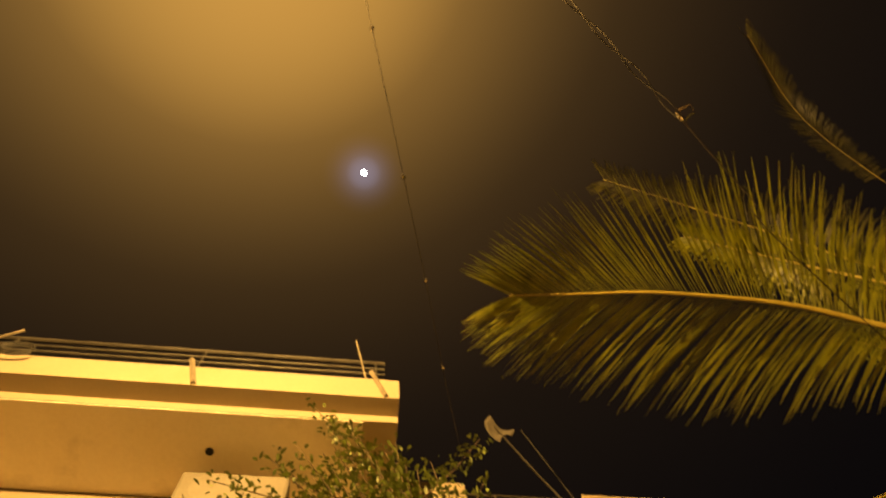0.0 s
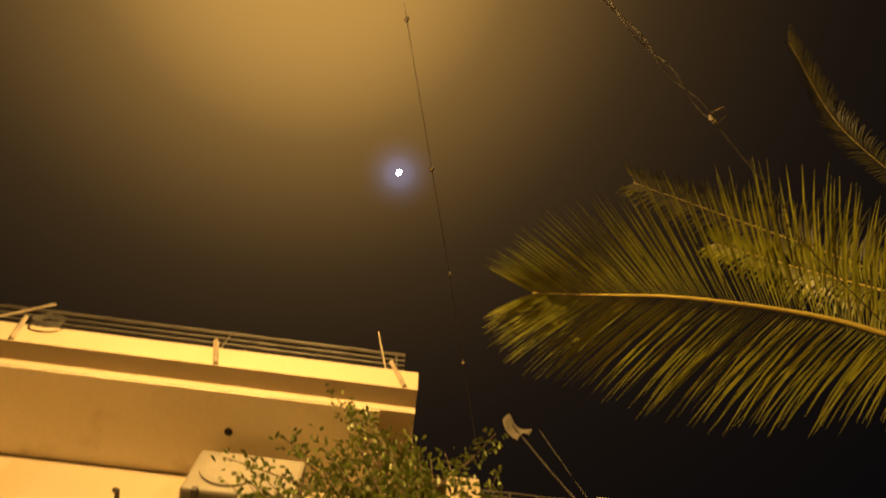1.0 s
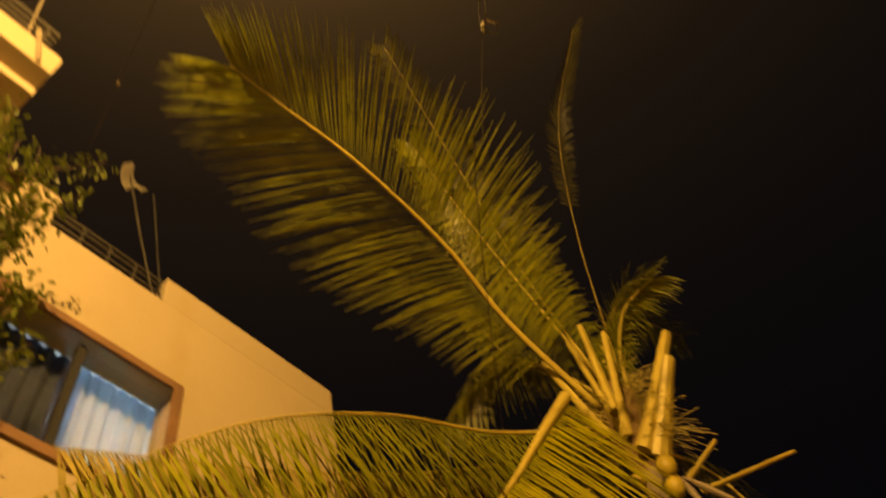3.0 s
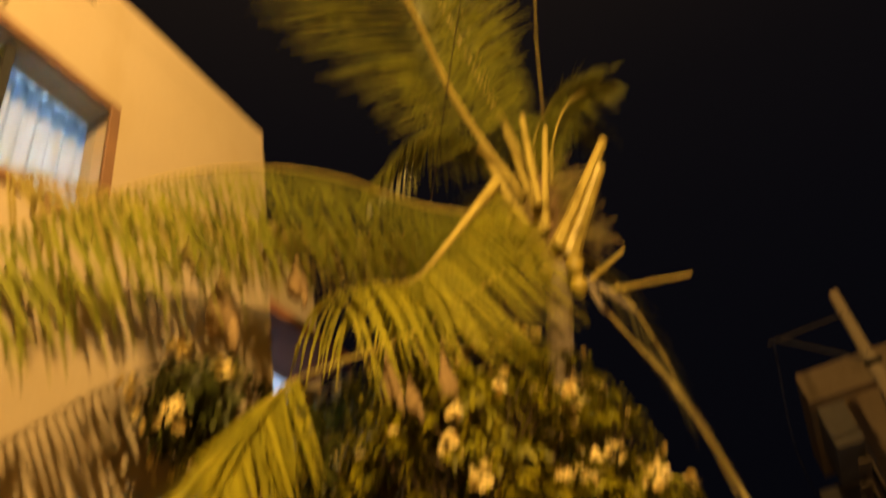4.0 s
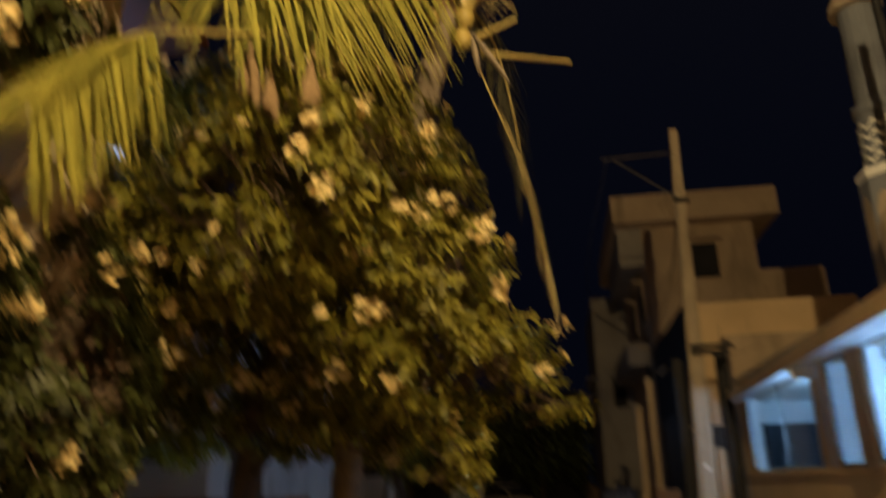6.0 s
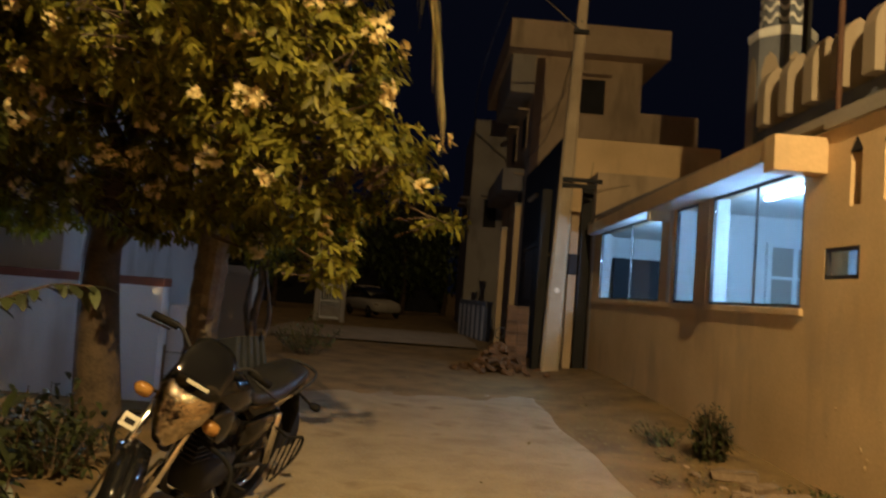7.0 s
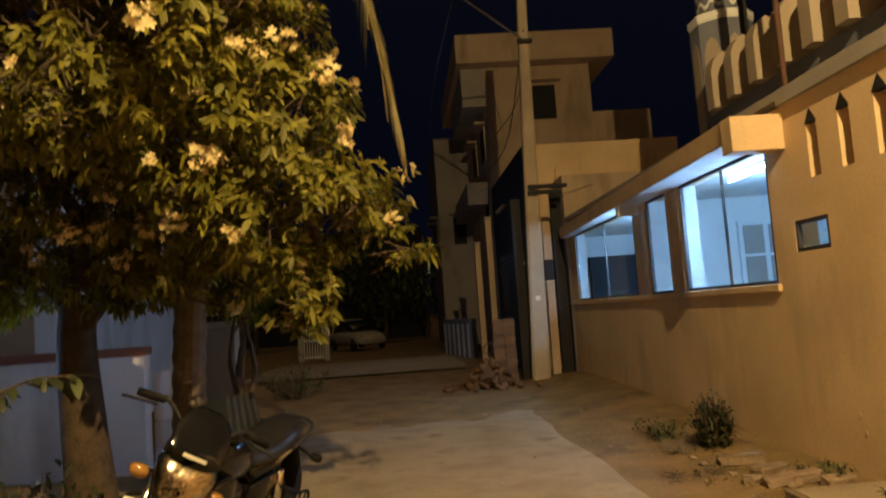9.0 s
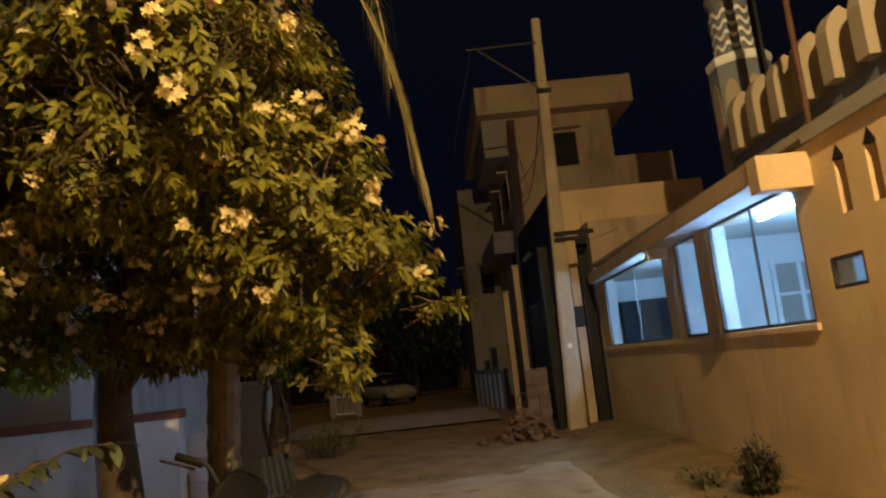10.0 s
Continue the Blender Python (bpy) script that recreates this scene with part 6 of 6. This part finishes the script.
def arching_plant():
    """Long stems that lean over the lane, with broad leaves in pairs."""
    rng = random.Random(44)
    root = thing("broad_leaved_plant", (-2.05, 3.2, 0), "dark broad-leaved plant with stems arching over the lane side", "plant")
    soup = Soup()
    for ctrl in ([(-2.05, 3.2, -0.02), (-2.0, 3.22, 0.7), (-1.85, 3.25, 1.22), (-1.56, 3.28, 1.40), (-1.36, 3.30, 1.42)],
                 [(-2.05, 3.2, -0.02), (-2.02, 3.1, 0.6), (-1.92, 3.0, 1.05), (-1.72, 2.98, 1.22)],
                 [(-2.05, 3.25, -0.02), (-2.1, 3.4, 0.7), (-2.0, 3.5, 1.2), (-1.8, 3.55, 1.36)]):
        pts = bezier(ctrl, 26)
        under(part("stem", rod(pts, [0.011 - 0.0003 * i for i in range(26)], 6), M_BARK, smooth=True), root)
        for i in range(9, 26):
            d = (pts[min(i + 1, 25)] - pts[i - 1]).normalized()
            side = d.cross(Vector((0, 0, 1))).normalized()
            for sg in (-1, 1):
                if rng.random() < 0.25:
                    continue
                way = side * sg * rng.uniform(0.5, 1.0) + d * rng.uniform(0.3, 0.9) + Vector((0, 0, rng.uniform(-0.7, 0.25)))
                leaf(soup, pts[i], way, Vector((0, 0, 1)), rng.uniform(0.07, 0.125), rng.uniform(0.035, 0.055), rng.uniform(0.1, 0.5))
    under(soup.mesh("foliage", M_LEAF_DARK, kind="stuff"), root)


arching_plant()
for spot in ((2.45, 6.6), (2.6, 5.6), (2.5, 5.0), (2.75, 7.6)):
    lane_shrub("low_grass", (*spot, ground_height(*spot)), 0.05, 0.40, 190, int(spot[1] * 10), "low trampled grass and weeds on the verge", 0.032, M_LEAF_DARK, "grass")


def gnarled_tree():
    """Twisted pale stems beside the gate pillar, leafy at the top."""
    rng = random.Random(52)
    root = thing("gnarled_tree", (-2.15, 10.0, 0), "small gnarled tree with twisted brown stems beside the gate pillar", "tree")
    for dx, dy, r, top in ((0.0, 0.0, 0.075, 2.1), (0.14, -0.05, 0.05, 1.9), (-0.12, 0.1, 0.045, 2.2)):
        ctrl = [(-2.15 + dx, 10.0 + dy, -0.05)]
        for k in range(1, 7):
            ctrl.append((-2.15 + dx + 0.05 * math.sin(1.9 * k + 9 * dx), 10.0 + dy + 0.05 * math.cos(2.3 * k), top * k / 6))
        pts = bezier(ctrl, 40)
        under(part("stem", rod(pts, [(r - 0.6 * r * i / 39) * (1 + 0.12 * math.sin(i * 1.7)) for i in range(40)], 9), M_BARK, smooth=True), root)
    soup = Soup()
    for k in range(650):
        d = rand_unit(rng)
        p = Vector((-2.1 + 0.6 * d.x * rng.uniform(0.3, 1), 10.0 + 0.5 * d.y * rng.uniform(0.3, 1), 2.05 + 0.5 * d.z * rng.uniform(0.3, 1)))
        leaf(soup, p, (rand_unit(rng) + Vector((0, 0, -0.2))), Vector((0, 0, 1)), rng.uniform(0.06, 0.11), rng.uniform(0.025, 0.045), 0.3)
    under(soup.mesh("crown", M_LEAF, kind="stuff"), root)


gnarled_tree()
lane_shrub("dry_weed", (-2.3, 16.0, 0.02), 0.9, 0.9, 520, 14, "dark tangled weeds at the lane side", 0.1, M_WEED, "weed")


def stones_and_slab():
    rng = random.Random(17)
    for k in range(11):
        x, y = 2.55 + rng.uniform(0, 0.75), rng.uniform(5.4, 7.4)
        s = rng.uniform(0.015, 0.045)
        bm = bmesh.new()
        bmesh.ops.create_icosphere(bm, subdivisions=2, radius=1)
        for v in bm.verts:
            v.co *= 1 + 0.35 * noise.noise(v.co * 1.3 + Vector((k * 3.1, 0, 0)))
            v.co = Vector((v.co.x * s * 1.4, v.co.y * s, v.co.z * s * 0.6))
        bmesh.ops.transform(bm, matrix=pose(x, y, ground_height(x, y) + 0.3 * s, rng.uniform(-8, 8), rng.uniform(-8, 8), rng.uniform(0, 180)), verts=bm.verts)
        tagged(part("stone", bm, M_STONE), "rough brown stone lying beside the hall wall", "stone", "stones beside the wall")
    for x, y, sx, sy, sz, a in ((2.96, 6.46, 0.15, 0.09, 0.055, 12), (2.93, 6.95, 0.20, 0.10, 0.05, -20), (2.70, 6.25, 0.07, 0.06, 0.04, 30), (2.84, 6.12, 0.11, 0.07, 0.045, 5), (3.08, 6.15, 0.13, 0.06, 0.05, -8), (3.25, 5.98, 0.12, 0.07, 0.05, 15)):
        bm = box_bm(-sx, sx, -sy, sy, -sz, sz, bevel=0.022)
        for v in bm.verts:
            v.co += rand_unit(rng) * 0.012
        bmesh.ops.transform(bm, matrix=pose(x, y, ground_height(x, y) + 0.7 * sz, rng.uniform(-6, 6), rng.uniform(-6, 6), a), verts=bm.verts)
        tagged(part("stone", bm, M_STONE), "broken building block lying beside the hall wall", "stone", "stones beside the wall")
    tagged(part("drain_slab", box_bm(2.78, 3.58, 2.0, 5.8, -0.05, 0.065, bevel=0.012), M_ROAD), "flat concrete drain slab along the hall wall", "slab")
    tagged(part("kerb", box_bm(2.735, 2.775, 1.0, 5.82, -0.05, 0.055, bevel=0.008), M_STONE), "dark worn kerb edge beside the drain slab", "kerb", kind="structure")
    soup = Soup()
    for k in range(1500):
        p = Vector((rng.uniform(1.8, 3.3), rng.uniform(3.5, 12), 0.03))
        p.z = 0.012 + ground_height(p.x, p.y)
        if rng.random() < 0.35:
            p.x, p.y = rng.uniform(-2.2, 1.8), rng.uniform(3, 20)
            p.z = 0.05 + ground_height(p.x, p.y) * 0.8
        leaf(soup, p, Vector((rng.uniform(-1, 1), rng.uniform(-1, 1), 0.15)).normalized(), Vector((0, 0, 1)), rng.uniform(0.015, 0.06), rng.uniform(0.01, 0.03), 0.1)
    tagged(soup.mesh("leaf_litter", M_FROND_DRY), "scattered dry leaves and grit on the lane", "litter", kind="stuff")


stones_and_slab()


# ---- beyond the pole ----
def striped_wall():
    root = thing("striped_wall", (1.9, 26, 0), "low compound wall with white and blue-grey vertical stripes", "wall", kind="structure")
    a, b = Vector((2.25, 24.7, 0)), Vector((1.55, 28.6, 0))
    yaw = math.degrees(math.atan2((b - a).y, (b - a).x))
    L = (b - a).length
    n = 12
    for k in range(n):
        bm = box_bm(k * L / n, (k + 1) * L / n - 0.004, -0.08 - (0.01 if k % 2 else 0), 0.08, -0.1, 1.15)
        bmesh.ops.transform(bm, matrix=pose(*a, 0, 0, yaw), verts=bm.verts)
        under(part("panel", bm, M_WHITE if k % 2 else M_SLATE), root)
    bm = box_bm(0, L, -0.11, 0.11, 1.152, 1.3)
    bmesh.ops.transform(bm, matrix=pose(*a, 0, 0, yaw), verts=bm.verts)
    under(part("coping", bm, M_SLATE), root)


striped_wall()


def gate_pillars():
    for x, y, h in ((2.23, 21.6, 3.45), (2.42, 20.2, 4.0)):
        root = thing("gate_pillar", (x, y, 0), "narrow ochre gate pillar on the lane side", "pillar", "ochre gate pillars")
        under(part("shaft", box_bm(x - 0.08, x + 0.08, y, y + 0.2, -0.1, h, bevel=0.012), M_OCHRE_DARK), root)
        under(part("cap", box_bm(x - 0.10, x + 0.10, y - 0.03, y + 0.23, h + 0.002, h + 0.07, bevel=0.01), M_GREY), root)
    gate = thing("metal_gate", (2.67, 18.3, 0), "tall black sheet metal gate beside the pole", "gate")
    for y0, y1 in ((16.6, 18.33), (18.36, 20.1)):
        under(part("gate_leaf", box_bm(2.65, 2.69, y0, y1, 0.1, 2.9, bevel=0.006), M_DARK), gate)
        for z in (0.2, 1.45, 2.75):
            under(part("gate_rail", box_bm(2.615, 2.649, y0 + 0.02, y1 - 0.02, z, z + 0.06, bevel=0.004), M_DARK), gate)
    tagged(part("metal_post", box_bm(2.38, 2.59, 15.78, 15.98, -0.12, 3.85, bevel=0.01), M_DARK), "black steel post standing beside the utility pole", "post")
    pil = thing("fence_pillar", (3.21, 16.4, 0), "narrow ochre pillar with a dark joint behind the utility pole", "pillar")
    under(part("shaft", box_bm(3.12, 3.30, 16.3, 16.5, -0.1, 2.1, bevel=0.01), M_OCHRE_DARK), pil)
    under(part("joint", box_bm(3.10, 3.32, 16.28, 16.52, 2.102, 2.55, bevel=0.01), M_DARK), pil)
    under(part("upper_shaft", box_bm(3.12, 3.30, 16.3, 16.5, 2.552, 3.4, bevel=0.01), M_OCHRE_DARK), pil)
    # Narrow dark piece between the pillar and the hall's end.
    tagged(part("dark_upright", box_bm(3.34, 3.58, 16.3, 16.4, -0.05, 4.1, bevel=0.01), M_DARK), "tall narrow dark upright beside the hall's end", "door", kind="structure")


gate_pillars()


def brick_pile():
    rng = random.Random(31)
    root = thing("brick_pile", (1.75, 15.2, 0), "heap and stack of red clay bricks beside the pole", "bricks")
    bm = box_bm(-0.11, 0.11, -0.052, 0.052, -0.036, 0.036, bevel=0.004)
    me = bpy.data.meshes.new("brick")
    bm.to_mesh(me)
    bm.free()
    me.materials.append(M_BRICK)

    def put(x, y, z, rx, ry, rz):
        ob = new("brick", me)
        ob.parent = root
        ob.matrix_world = pose(x, y, z, rx, ry, rz)
        ob.matrix_parent_inverse = Matrix.Translation(root.location).inverted()
        ob.matrix_basis = pose(x, y, z, rx, ry, rz)

    for layer in range(18):
        for k in range(4):
            put(1.86 + 0.225 * (k % 2) + rng.uniform(-0.015, 0.015), 15.35 + 0.11 * (k // 2), 0.05 + 0.074 * layer, 0, 0, rng.uniform(-4, 4))
    for k in range(120):
        r = abs(rng.gauss(0, 0.32))
        a = rng.uniform(0, 6.28)
        h = max(0.0, 0.55 - r * 0.9)
        put(1.62 + r * math.cos(a), 15.2 + r * 0.8 * math.sin(a), 0.04 + rng.uniform(0, 1) * h, rng.uniform(-35, 35), rng.uniform(-35, 35), rng.uniform(0, 180))
    tagged(part("cable_loop", torus(0.12, 0.012, 20, 6, pose(1.62, 15.2, 0.78, 20, 0, 30)), M_CABLE), "black cable loop lying on the brick heap", "cable")


brick_pile()
